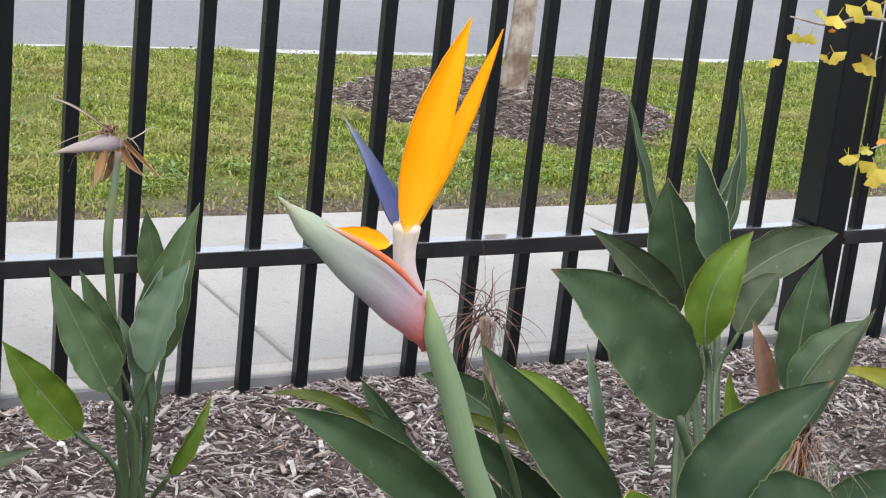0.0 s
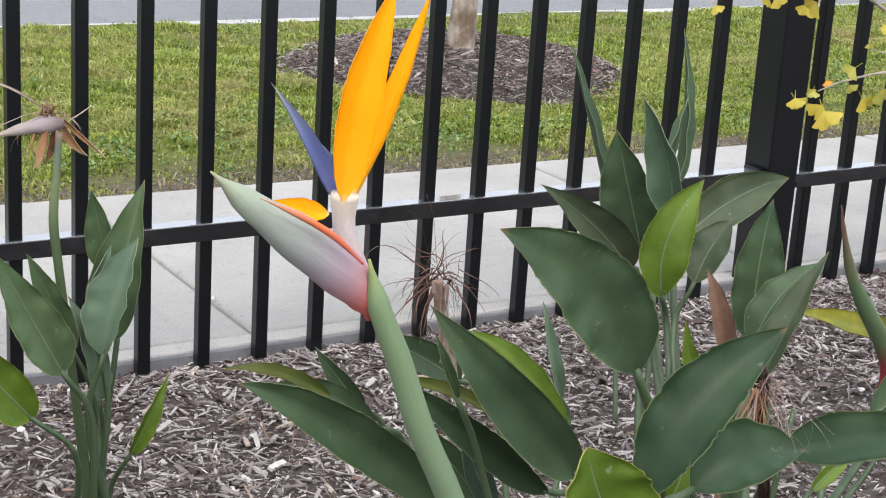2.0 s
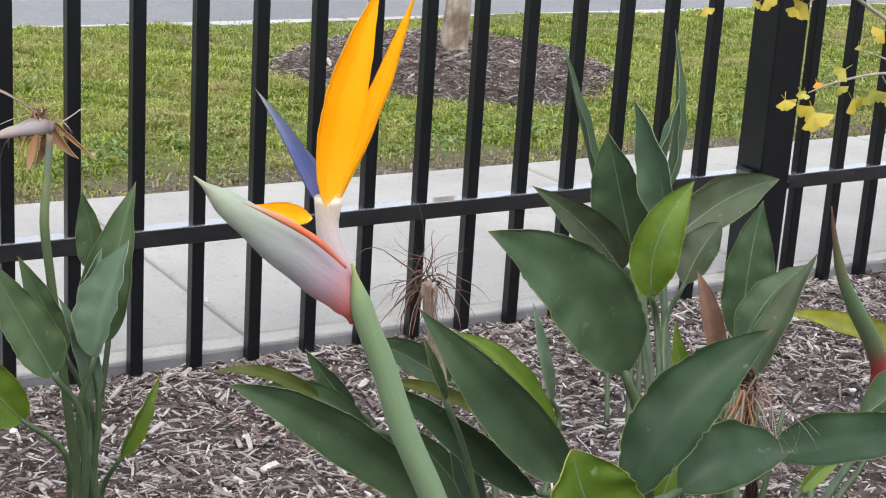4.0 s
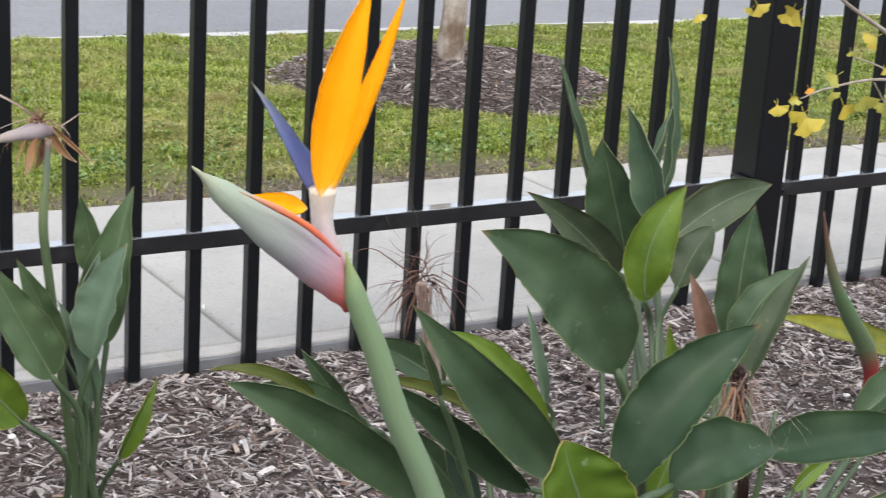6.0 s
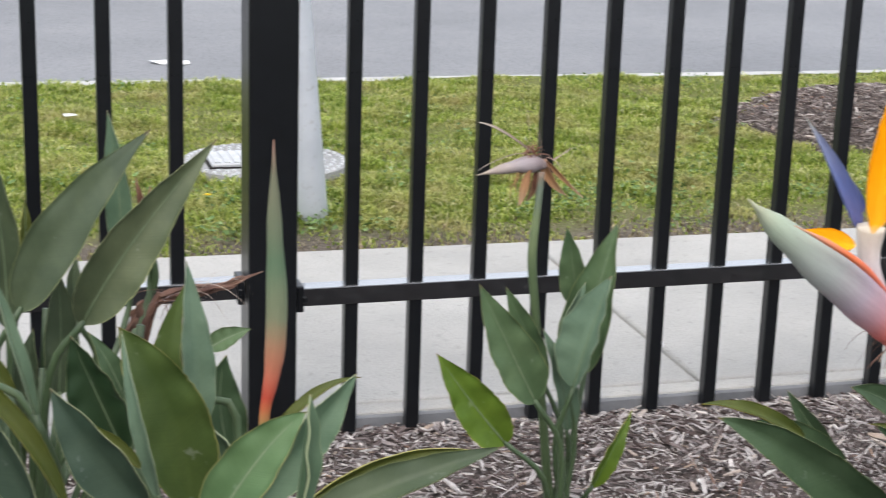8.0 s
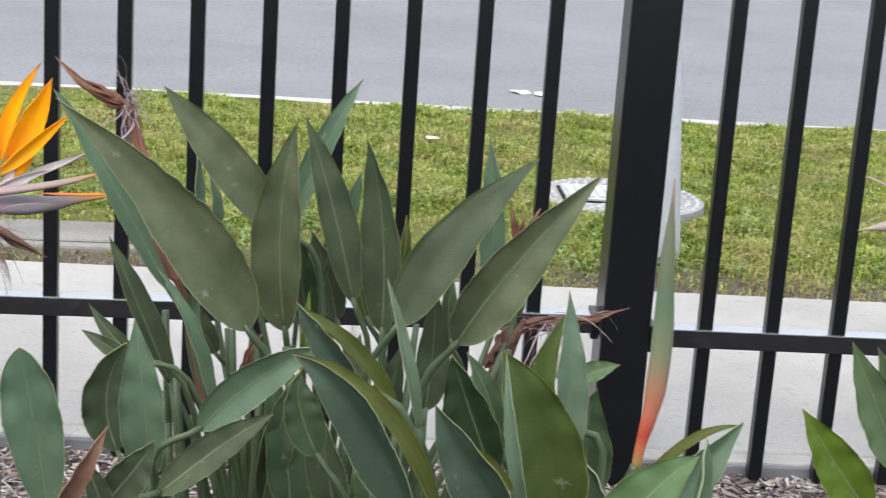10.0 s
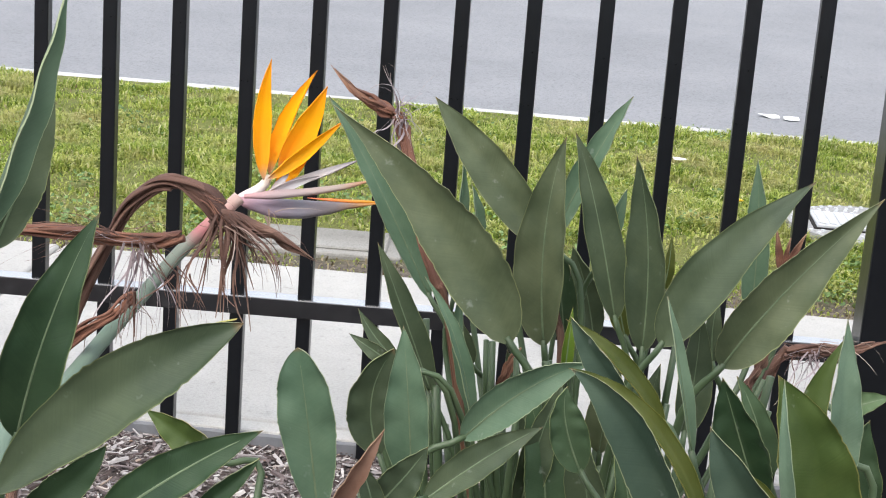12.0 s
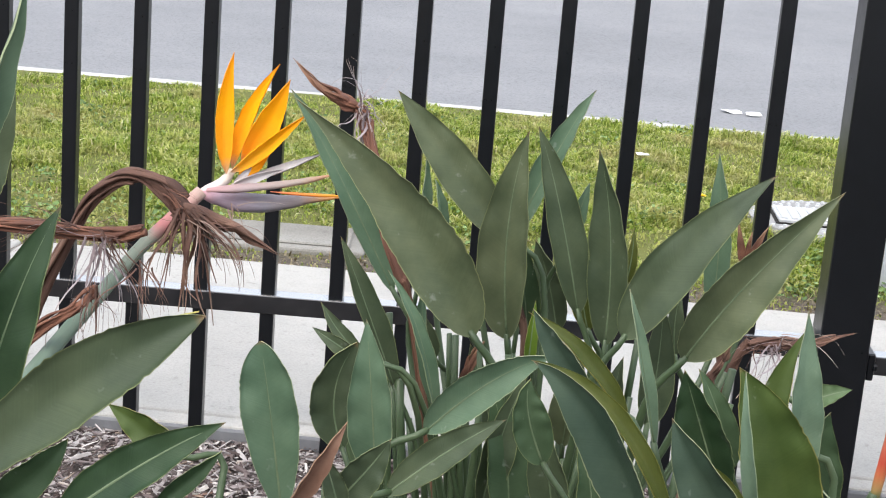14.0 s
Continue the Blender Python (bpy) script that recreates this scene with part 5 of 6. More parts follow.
spindle(head, "withered_spathe", [(-0.805, -0.950, 0.811), (-0.831, -0.950, 0.821), (-0.867, -0.950, 0.840), (-0.896, -0.950, 0.867)], (0.0080, 0.0106, 0.0066, 0.0007), M_DEADRED, "brown dry spathe", flat=0.9)
strands(head, (-0.814, -0.960, 0.825), (0, 0, 1), 14, 0.055, 0.55, M_DEADGREY, 31)
strands(head, (-0.811, -0.970, 0.814), (-0.1, -0.1, -1), 24, 0.06, 0.5, M_DEADGREY, 32, thick=1.4)
strands(head, (-0.808, -0.960, 0.819), (1, 0, 0.1), 8, 0.05, 0.5, M_DEADGREY, 33)
head = stalk_of(back_plant, [(-0.339, -0.900, 0.570), (-0.352, -0.900, 0.540), (-0.366, -0.900, 0.488), (-0.372, -0.900, 0.429)], (0.0064, 0.0071, 0.0071, 0.0071), M_DEADBROWN, "withered_stalk")
spindle(head, "withered_spathe", [(-0.342, -0.900, 0.564), (-0.302, -0.900, 0.569), (-0.257, -0.900, 0.577), (-0.213, -0.900, 0.591)], (0.0078, 0.0092, 0.0064, 0.0007), M_DEADBROWN, "brown dry spathe", flat=0.9)
strands(head, (-0.312, -0.920, 0.570), (0.02, -0.1, -1), 26, 0.075, 0.6, M_DEADGREY, 41)
strands(head, (-0.325, -0.920, 0.574), (-1, 0, -0.15), 8, 0.06, 0.4, M_DEADBROWN, 42)
strands(head, (-0.306, -0.920, 0.581), (1, 0, 0.1), 7, 0.08, 0.25, M_DEADPALE, 43)
spindle(head, "withered_stem", [(-0.384, -0.920, 0.514), (-0.371, -0.920, 0.545), (-0.360, -0.920, 0.567)], (0.0064, 0.0057, 0.0050), M_DEADBROWN, "", flat=0.8)
head = stalk_of(back_plant, [(-0.348, -0.840, 0.650), (-0.346, -0.840, 0.607), (-0.351, -0.840, 0.527)], (0.0057, 0.0057, 0.0057), M_STALK, "withered_stalk")
petal(head, "withered_petal", (-0.349, -0.840, 0.646), (-0.355, -0.840, 0.671), (-0.360, -0.840, 0.699), 0.011, (0.25, -0.97, 0.05), 30, M_DEADRED, 0.4)
petal(head, "withered_petal", (-0.344, -0.840, 0.647), (-0.335, -0.840, 0.672), (-0.324, -0.840, 0.695), 0.010, (0.10, -0.99, -0.05), 30, M_DEADRED, 0.4)
petal(head, "withered_petal", (-0.346, -0.840, 0.650), (-0.345, -0.840, 0.669), (-0.342, -0.840, 0.688), 0.007, (0.17, -0.99, -0.02), 30, M_DEADRED, 0.4)
head = stalk_of(back_plant, [(-0.632, -0.980, 0.705), (-0.634, -0.980, 0.672), (-0.618, -0.980, 0.613), (-0.604, -0.980, 0.546)], (0.0060, 0.0053, 0.0053, 0.0053), M_DEADBROWN, "withered_stalk")
strands(head, (-0.634, -0.990, 0.708), (0.0, -0.1, -1), 12, 0.06, 0.25, M_DEADPALE, 45)
spindle(head, "withered_stem", [(-0.666, -1.100, 0.521), (-0.666, -1.100, 0.553), (-0.660, -1.100, 0.581), (-0.650, -1.100, 0.601)], (0.0063, 0.0063, 0.0051, 0.0032), M_DEADRED, "", flat=0.7)
head = stalk_of(edge_plant, [(-0.973, -1.140, 0.728), (-0.994, -1.140, 0.747), (-1.018, -1.140, 0.758), (-1.044, -1.140, 0.755), (-1.072, -1.140, 0.731), (-1.099, -1.140, 0.677), (-1.127, -1.140, 0.614), (-1.151, -1.140, 0.548), (-1.193, -1.140, 0.438)], (0.0124, 0.0117, 0.0105, 0.0093, 0.0093, 0.0099, 0.0105, 0.0105, 0.0105), M_DEADBROWN, "withered_stalk")
strands(head, (-0.970, -1.170, 0.728), (-0.05, -0.1, -1), 20, 0.10, 0.4, M_DEADBROWN, 51, thick=2.0)
strands(head, (-0.956, -1.170, 0.729), (0.75, -0.1, -0.6), 30, 0.10, 0.3, M_DEADBROWN, 52, thick=2.4)
strands(head, (-0.951, -1.180, 0.726), (0.9, -0.1, -0.5), 10, 0.09, 0.35, M_DEADPALE, 53)
spindle(head, "withered_spathe", [(-0.982, -1.150, 0.731), (-0.952, -1.150, 0.725), (-0.916, -1.150, 0.713), (-0.869, -1.150, 0.690)], (0.0085, 0.0122, 0.0098, 0.0012), M_DEADBROWN, "brown dry spathe", flat=0.9)
strands(head, (-0.987, -1.160, 0.748), (1, -0.1, -0.5), 10, 0.06, 0.3, M_DEADRED, 54)
head = stalk_of(edge_plant, [(-0.999, -1.200, 0.716), (-1.028, -1.200, 0.708), (-1.075, -1.200, 0.708), (-1.122, -1.200, 0.709), (-1.173, -1.200, 0.707), (-1.229, -1.200, 0.688), (-1.253, -1.200, 0.575)], (0.0073, 0.0103, 0.0091, 0.0079, 0.0067, 0.0061, 0.0055), M_DEADRED, "withered_stalk")
strands(head, (-1.043, -1.220, 0.706), (0.05, -0.1, -1), 18, 0.12, 0.35, M_DEADGREY, 61, thick=1.4)
strands(head, (-1.034, -1.220, 0.710), (0.5, -0.1, -0.7), 14, 0.10, 0.3, M_DEADBROWN, 62)
strands(head, (-1.069, -1.220, 0.718), (-1, 0, 0.2), 16, 0.12, 0.15, M_DEADBROWN, 63)
strands(head, (-1.050, -1.220, 0.715), (0.8, 0, 0.15), 12, 0.07, 0.3, M_DEADBROWN, 64)
head = stalk_of(edge_plant, [(-1.036, -1.250, 0.666), (-1.056, -1.250, 0.645), (-1.087, -1.250, 0.622), (-1.118, -1.250, 0.587), (-1.162, -1.250, 0.515)], (0.0054, 0.0090, 0.0084, 0.0078, 0.0072), M_DEADRED, "withered_stalk")
strands(head, (-1.037, -1.260, 0.667), (-0.1, -0.1, -1), 14, 0.06, 0.35, M_DEADBROWN, 71)
strands(head, (-0.989, -1.260, 0.698), (0.1, -0.1, -1), 10, 0.07, 0.4, M_DEADBROWN, 72)

# ---- ginkgo sapling ----
g = at_ground((1.821, -0.850, 0.047))
sapling = thing("ginkgo_sapling", g, "slender ginkgo sapling with a few yellow fan leaves", "tree")
limb(sapling, "trunk", [(1.823, -0.850, 0.038), (1.793, -0.850, 0.205), (1.740, -0.850, 0.384), (1.723, -0.850, 0.500), (1.735, -0.850, 0.616), (1.723, -0.850, 0.733), (1.707, -0.850, 0.830), (1.658, -0.850, 1.109)], (0.0167, 0.0144, 0.0133, 0.0122, 0.0111, 0.0100, 0.0089, 0.0067), M_TWIG)
limb(sapling, "branch", [(1.716, -0.860, 0.695), (1.605, -0.860, 0.769), (1.476, -0.860, 0.835), (1.386, -0.860, 0.891)], (0.0047, 0.0041, 0.0031, 0.0017), M_TWIG)
limb(sapling, "branch", [(1.694, -0.880, 0.645), (1.637, -0.880, 0.684), (1.579, -0.880, 0.711), (1.513, -0.880, 0.716), (1.423, -0.880, 0.705), (1.373, -0.880, 0.692)], (0.0037, 0.0033, 0.0029, 0.0023, 0.0018, 0.0010), M_TWIG)
limb(sapling, "branch", [(1.691, -0.860, 0.536), (1.680, -0.860, 0.572), (1.620, -0.860, 0.629), (1.552, -0.860, 0.707)], (0.0035, 0.0029, 0.0023, 0.0012), M_TWIG)
limb(sapling, "branch", [(1.607, -0.870, 0.706), (1.554, -0.870, 0.734), (1.486, -0.870, 0.754)], (0.0023, 0.0017, 0.0010), M_TWIG)
limb(sapling, "branch", [(1.739, -0.840, 0.497), (1.774, -0.840, 0.535), (1.839, -0.840, 0.573)], (0.0036, 0.0029, 0.0016), M_TWIG)
limb(sapling, "branch", [(1.375, -0.950, 0.890), (1.256, -0.950, 0.909), (1.182, -0.950, 0.896), (1.105, -0.950, 0.906)], (0.0035, 0.0029, 0.0023, 0.0012), M_TWIG)
fan_leaf(sapling, (1.326, -0.880, 0.682), 0.0187, 0, 0)
fan_leaf(sapling, (1.375, -0.892, 0.672), 0.0286, 67, 0)
fan_leaf(sapling, (1.331, -0.904, 0.702), 0.0113, 134, 0)
fan_leaf(sapling, (1.411, -0.916, 0.735), 0.0212, 201, 1)
fan_leaf(sapling, (1.470, -0.880, 0.676), 0.0253, 268, 0)
fan_leaf(sapling, (1.509, -0.892, 0.789), 0.0216, 335, 0)
fan_leaf(sapling, (1.625, -0.904, 0.796), 0.0264, 42, 0)
fan_leaf(sapling, (1.584, -0.916, 0.753), 0.0202, 109, 0)
fan_leaf(sapling, (1.551, -0.880, 0.734), 0.0119, 176, 0)
fan_leaf(sapling, (1.608, -0.892, 0.708), 0.0162, 243, 1)
fan_leaf(sapling, (1.364, -0.904, 0.714), 0.0105, 310, 2)
fan_leaf(sapling, (1.433, -0.916, 0.773), 0.0097, 17, 1)
fan_leaf(sapling, (1.249, -0.880, 0.839), 0.0127, 84, 0)
fan_leaf(sapling, (1.321, -0.892, 0.834), 0.0242, 151, 0)
fan_leaf(sapling, (1.489, -0.904, 0.696), 0.0295, 218, 1)
fan_leaf(sapling, (1.521, -0.916, 0.788), 0.0139, 285, 1)
fan_leaf(sapling, (1.438, -0.880, 0.699), 0.0154, 352, 1)
fan_leaf(sapling, (1.545, -0.892, 0.678), 0.0180, 59, 1)
fan_leaf(sapling, (1.085, -0.950, 0.845), 0.0144, 40, 0)
fan_leaf(sapling, (1.112, -0.962, 0.885), 0.0172, 123, 0)
fan_leaf(sapling, (1.128, -0.974, 0.886), 0.0173, 206, 0)
fan_leaf(sapling, (1.165, -0.986, 0.862), 0.0193, 289, 0)
fan_leaf(sapling, (1.281, -0.950, 0.845), 0.0252, 12, 0)
fan_leaf(sapling, (1.184, -0.962, 0.912), 0.0228, 95, 0)
fan_leaf(sapling, (1.214, -0.974, 0.927), 0.0248, 178, 0)
fan_leaf(sapling, (1.239, -0.986, 0.934), 0.0215, 261, 0)
fan_leaf(sapling, (1.187, -0.950, 0.891), 0.0070, 344, 2)
fan_leaf(sapling, (1.150, -0.962, 0.919), 0.0121, 67, 1)
fan_leaf(sapling, (1.238, -0.974, 0.707), 0.0180, 150, 0)
fan_leaf(sapling, (1.287, -0.986, 0.687), 0.0312, 233, 0)
fan_leaf(sapling, (1.296, -0.950, 0.710), 0.0127, 316, 1)

# ---- beyond the fence: street tree, lids, pole, litter ----
k = Mat("mottled grey-brown trunk bark", 0.85, spec=0.25)
k.colour(k.mix(k.ramp(k.noise(9, 5), (0.38, (0.20, 0.145, 0.105)), (0.52, (0.40, 0.345, 0.29)), (0.66, (0.56, 0.51, 0.46))), k.ramp(k.noise(60, 4, stretch=(1, 1, 0.25)), (0.3, (0.6, 0.58, 0.56)), (0.6, (1, 1, 1))), 0.7, "MULTIPLY"))
k.bump(k.noise(70, 5, stretch=(1, 1, 0.25)), 0.7, 0.006)
M_BARK = k.m
k = Mat("green tree leaves", 0.5, spec=0.35)
k.colour(k.ramp(k.random("island"), (0.0, (0.03, 0.07, 0.015)), (1.0, (0.09, 0.16, 0.04))))
M_TREELEAF = k.m

TREE = Vector((2.74, 2.43, 0.09))
tree = thing("street_tree", TREE, "young street tree with a smooth mottled trunk in a mulch ring", "tree")
rnd = random.Random(8)
bm = bmesh.new()
line = smooth_line([(0, 0, -0.15), (0.0, 0.0, 0.04), (0.012, 0.0, 0.35), (0.0, 0.01, 1.0), (0.03, 0.0, 1.9), (0.02, 0.02, 2.9)], 30)
part("trunk", uv_tube(bm, line, [0.066, 0.053, 0.044, 0.040, 0.034, 0.018], 16), M_BARK, tree, smooth=True)
verts, faces = [], []
for i in range(9):
    a, h = i * 2.4, 1.75 + 0.12 * i
    tip = Vector((math.cos(a) * rnd.uniform(0.5, 0.9), math.sin(a) * rnd.uniform(0.5, 0.9), h + rnd.uniform(0.5, 0.9)))
    start = Vector((0.02, 0, h))
    ln = smooth_line([start, start.lerp(tip, 0.5) + Vector((0, 0, -0.06)), tip], 8)
    part("limb", uv_tube(bmesh.new(), ln, [0.018, 0.012, 0.004], 6), M_BARK, tree)
    for _ in range(120):
        c = start.lerp(tip, rnd.uniform(0.35, 1.05)) + Vector((rnd.gauss(0, 0.15), rnd.gauss(0, 0.15), rnd.gauss(0, 0.13)))
        d1 = Vector((rnd.gauss(0, 1), rnd.gauss(0, 1), rnd.gauss(0, 1))).normalized()
        d2 = d1.orthogonal().normalized()
        s = rnd.uniform(0.03, 0.05)
        b = len(verts)
        verts += [c - d1 * s, c + d2 * s * 0.4, c + d1 * s, c - d2 * s * 0.4]
        faces.append((b, b + 1, b + 2, b + 3))
crown = from_arrays("crown", verts, faces, M_TREELEAF)
crown.parent = tree
tagged(crown, "loose crown of small green leaves", kind="stuff")


def chips(name, count, where, size, material, label, category, seed):
    """Wood chips lying over one another as one loose mass."""
    r = np.random.RandomState(seed)
    vs, fs = [], []
    for i in range(count):
        x, y, z, nz = where(r)
        kind = r.rand()
        if kind < 0.52:  # small flakes
            ln, thin = size * r.uniform(0.22, 0.62), r.uniform(0.25, 0.6)
        elif kind < 0.88:  # chips
            ln, thin = size * float(np.clip(r.lognormal(0.05, 0.4), 0.5, 2.2)), r.uniform(0.10, 0.30)
        else:  # splinters and twigs
            ln, thin = size * r.uniform(1.4, 3.4), r.uniform(0.035, 0.085)
        wd, th = ln * thin, max(0.0010, ln * thin * r.uniform(0.25, 0.7))
        m = Matrix.LocRotScale((x, y, z + nz), Euler((r.normal(0, 0.34), r.normal(0, 0.26), r.uniform(0, 6.283))), None)
        b = len(vs)
        t0, t1, k0 = r.uniform(0.35, 1.0), r.uniform(0.2, 0.9), r.uniform(-0.25, 0.25)
        bow = ln * r.uniform(-0.06, 0.06)
        for sx, tw, bz in ((-0.5, t0, 0), (0.05, 1.0, bow), (0.5, t1, 0)):
            for sy, sz in ((-0.5, -0.5), (0.5, -0.5), (0.5, 0.5), (-0.5, 0.5)):
                vs.append(m @ Vector((sx * ln, (sy * tw + k0 * sx) * wd, sz * th * (0.5 + 0.5 * tw) + bz)))
        for s in (0, 4):
            for j in range(4):
                fs.append((b + s + j, b + s + (j + 1) % 4, b + s + 4 + (j + 1) % 4, b + s + 4 + j))
        fs += [(b + 3, b + 2, b + 1, b), (b + 8, b + 9, b + 10, b + 11)]
    return tagged(from_arrays(name, vs, fs, material), label, category, kind="stuff")


def in_bed(r):
    x, y = r.uniform(-1.7, 3.4), -abs(r.beta(1.0, 1.5)) * 1.75 + 0.02
    if r.rand() < 0.06:
        y = r.uniform(-0.02, 0.05)
    return x, y, bed_height(x, y) + 0.004, r.uniform(0.0, 0.018) * min(1.0, 0.35 + abs(y) * 4)


chips("mulch", 84000, in_bed, 0.0185, M_CHIP, "weathered grey-brown wood chip mulch covering the bed", "mulch", 3)


def round_bed(r):
    while True:
        x, y = r.uniform(-4.1, 5.4), r.uniform(-4.4, 0.02)
        if x < -1.85 or x > 3.55 or y < -1.3:
            return x, y, bed_height(x, y) + 0.004, r.uniform(0.0, 0.016)


chips("mulch", 16000, round_bed, 0.032, M_CHIP, "weathered grey-brown wood chip mulch covering the rest of the bed", "mulch", 4)


def ring(x, y):
    """Below 1 inside the ragged mulch ring of the street tree."""
    return ((x - 2.80) / 0.69) ** 2 + ((y - 2.55) / 0.62) ** 2 + 0.45 * noise.noise((x * 2.6, y * 2.6, 4.0)) + 0.2 * noise.noise((x * 9, y * 9, 1.0))


def mound_height(x, y):
    q = ((x - 2.80) / 0.69) ** 2 + ((y - 2.55) / 0.62) ** 2
    return 0.125 * max(0.0, 1 - q) ** 0.8


xs, ys = np.linspace(1.98, 3.62, 40), np.linspace(1.80, 3.30, 40)
mound = height_sheet("tree_ring", xs, ys, lambda x, y: -0.02 + mound_height(x, y) * 1.02 + lawn_height(x, y) * 0.6, M_SOIL)
tagged(mound, "low mound of dark soil round the street tree", "tree ring", kind="structure")


def on_mound(r):
    while True:
        x, y = r.uniform(1.95, 3.65), r.uniform(1.75, 3.40)
        if ring(x, y) < r.uniform(0.92, 1.22):
            return x, y, mound_height(x, y) + lawn_height(x, y) * 0.6, r.uniform(-0.004, 0.014)


chips("bark_mulch", 12000, on_mound, 0.022, M_CHIP_DARK, "dark bark mulch heaped round the street tree", "mulch", 9)

# lid of a round pit, with a raised bar pattern
LID = Vector((0.32, 2.17, 0.036))
k = Mat("pale weathered metal lid", 0.5, metal=0.2, spec=0.5)
k.colour(k.ramp(k.noise(30, 4), (0.3, (0.44, 0.45, 0.46)), (0.7, (0.62, 0.63, 0.64))))
M_LID = k.m
k = Mat("dark gap", 0.9, spec=0.2)
k.colour(k.ramp(k.noise(40, 3), (0.3, (0.012, 0.011, 0.010)), (0.7, (0.03, 0.028, 0.025))))
M_GAP = k.m
lid = thing("pit_lid", LID, "round pale concrete pit cover with a ribbed metal hatch", "manhole cover")
bm = bmesh.new()
bmesh.ops.create_cone(bm, cap_ends=True, segments=48, radius1=0.265, radius2=0.258, depth=0.05, matrix=Matrix.Translation((0, 0, -0.022)))
M_RIM = make_concrete("grey pit cover concrete", (0.27, 0.27, 0.265), (0.40, 0.40, 0.39), (0.55, 0.55, 0.54))
part("rim", bm, M_RIM, lid)
bm = bmesh.new()
box(bm, -0.190, 0.045, -0.110, 0.095, 0.001, 0.007)
part("gap", bm, M_GAP, lid)
bm = bmesh.new()
box(bm, -0.180, 0.035, -0.100, 0.085, 0.004, 0.016, 0.003, 1)
hatch = part("hatch", bm, M_LID, lid, "ribbed pale metal hatch")
bm = bmesh.new()
box(bm, -0.010, 0.010, -0.088, 0.072, 0.015, 0.021, 0.002, 1)
bar = part("bar", bm, M_LID, hatch)
bar.location = (-0.162, 0, 0)
for i in range(1, 7):
    share("bar", bar, (-0.162 + 0.030 * i, 0, 0), hatch)
bm = bmesh.new()
bmesh.ops.create_cone(bm, cap_ends=True, segments=6, radius1=0.008, radius2=0.006, depth=0.005, matrix=Matrix.Translation((0, 0, 0.005)))
stud = part("stud", bm, M_LID, lid)
stud.location = (0.24, 0.0, 0)
for rr in (0.24, 0.21, 0.18, 0.15, 0.12, 0.09):
    n = int(rr * 185)
    for i in range(1, n):
        x, y = rr * math.cos(6.2832 * i / n), rr * math.sin(6.2832 * i / n)
        if not (-0.20 < x < 0.055 and -0.12 < y < 0.105):
            share("stud", stud, (x, y, 0), lid)

# leaning grey pole
k = Mat("grey painted steel", 0.45, spec=0.5)
k.colour(k.mix(k.ramp(k.noise(7, 4), (0.3, (0.44, 0.47, 0.51)), (0.7, (0.54, 0.57, 0.61))), k.ramp(k.noise(45, 5), (0.28, (0.45, 0.38, 0.32)), (0.42, (1, 1, 1))), 0.35, "MULTIPLY"))
k.rough(k.noise(30, 3), 0.38, 0.55)
M_POLE = k.m
pole = thing("street_pole", (0.335, 1.495, 0.02), "light grey painted steel street pole leaning slightly", "pole")
bm = bmesh.new()
uv_tube(bm, [Vector((-0.09 * z, 0, z)) for z in np.linspace(-0.2, 3.4, 14)], [0.041, 0.039, 0.036, 0.034], 24)
part("shaft", bm, M_POLE, pole, smooth=True)
bm = bmesh.new()
uv_tube(bm, [Vector((-0.09 * z, 0, z)) for z in (3.395, 3.41, 3.425)], [0.037, 0.037, 0.02], 24)
part("cap", bm, M_POLE, pole)

# concrete service lid in the grass
bm = bmesh.new()
box(bm, -0.24, 0.24, -0.13, 0.13, -0.05, 0.012, 0.008, 2)
box(bm, -0.20, 0.20, -0.095, 0.095, 0.010, 0.019, 0.004, 1)
M_OLDLID = make_concrete("dull old concrete", (0.20, 0.19, 0.17), (0.33, 0.32, 0.29), (0.5, 0.5, 0.48))
slab = tagged(mesh_object("service_lid", bm, M_OLDLID), "flat grey concrete service lid set in the grass", "cover")
slab.location, slab.rotation_euler = (-1.27, 1.455, 0.014), (0, 0, 0.05)

# scraps of paper on the road and in the grass
k = Mat("white paper scrap", 0.8, spec=0.2)
k.colour(k.ramp(k.noise(50, 3), (0.3, (0.62, 0.62, 0.60)), (0.7, (0.82, 0.82, 0.80))))
M_PAPER = k.m


def scrap(x, y, z, w, d, turn, seed, label):
    r = random.Random(seed)
    bm = bmesh.new()
    n = 7
    rim = [(math.cos(6.283 * i / n) * w * r.uniform(0.35, 0.55), math.sin(6.283 * i / n) * d * r.uniform(0.35, 0.55)) for i in range(n)]
    hs = [r.uniform(0.001, 0.012) for _ in range(n)]
    up = [bm.verts.new((a, b, h + 0.002)) for (a, b), h in zip(rim, hs)]
    lo = [bm.verts.new((a, b, h)) for (a, b), h in zip(rim, hs)]
    cu, cl = bm.verts.new((0, 0, 0.014)), bm.verts.new((0, 0, 0.0115))
    for i in range(n):
        j = (i + 1) % n
        bm.faces.new((up[i], up[j], cu))
        bm.faces.new((lo[j], lo[i], cl))
        bm.faces.new((lo[i], lo[j], up[j], up[i]))
    ob = tagged(mesh_object("paper_scrap", bm, M_PAPER), label, "litter", "paper scraps")
    ob.location, ob.rotation_euler = (x, y, z), (0, 0, turn)


scrap(0.285, 4.79, ROAD_Z, 0.12, 0.10, 0.3, 1, "crumpled white paper scrap lying on the road")
scrap(0.38, 4.755, ROAD_Z, 0.10, 0.08, 0.9, 2, "crumpled white paper scrap lying on the road")
scrap(-0.235, 2.86, 0.05, 0.06, 0.06, 0.4, 3, "small white paper scrap lying in the grass")
scrap(0.847, 0.275, WALK_Z, 0.03, 0.008, 0.9, 4, "thin white paper shred lying on the footpath")


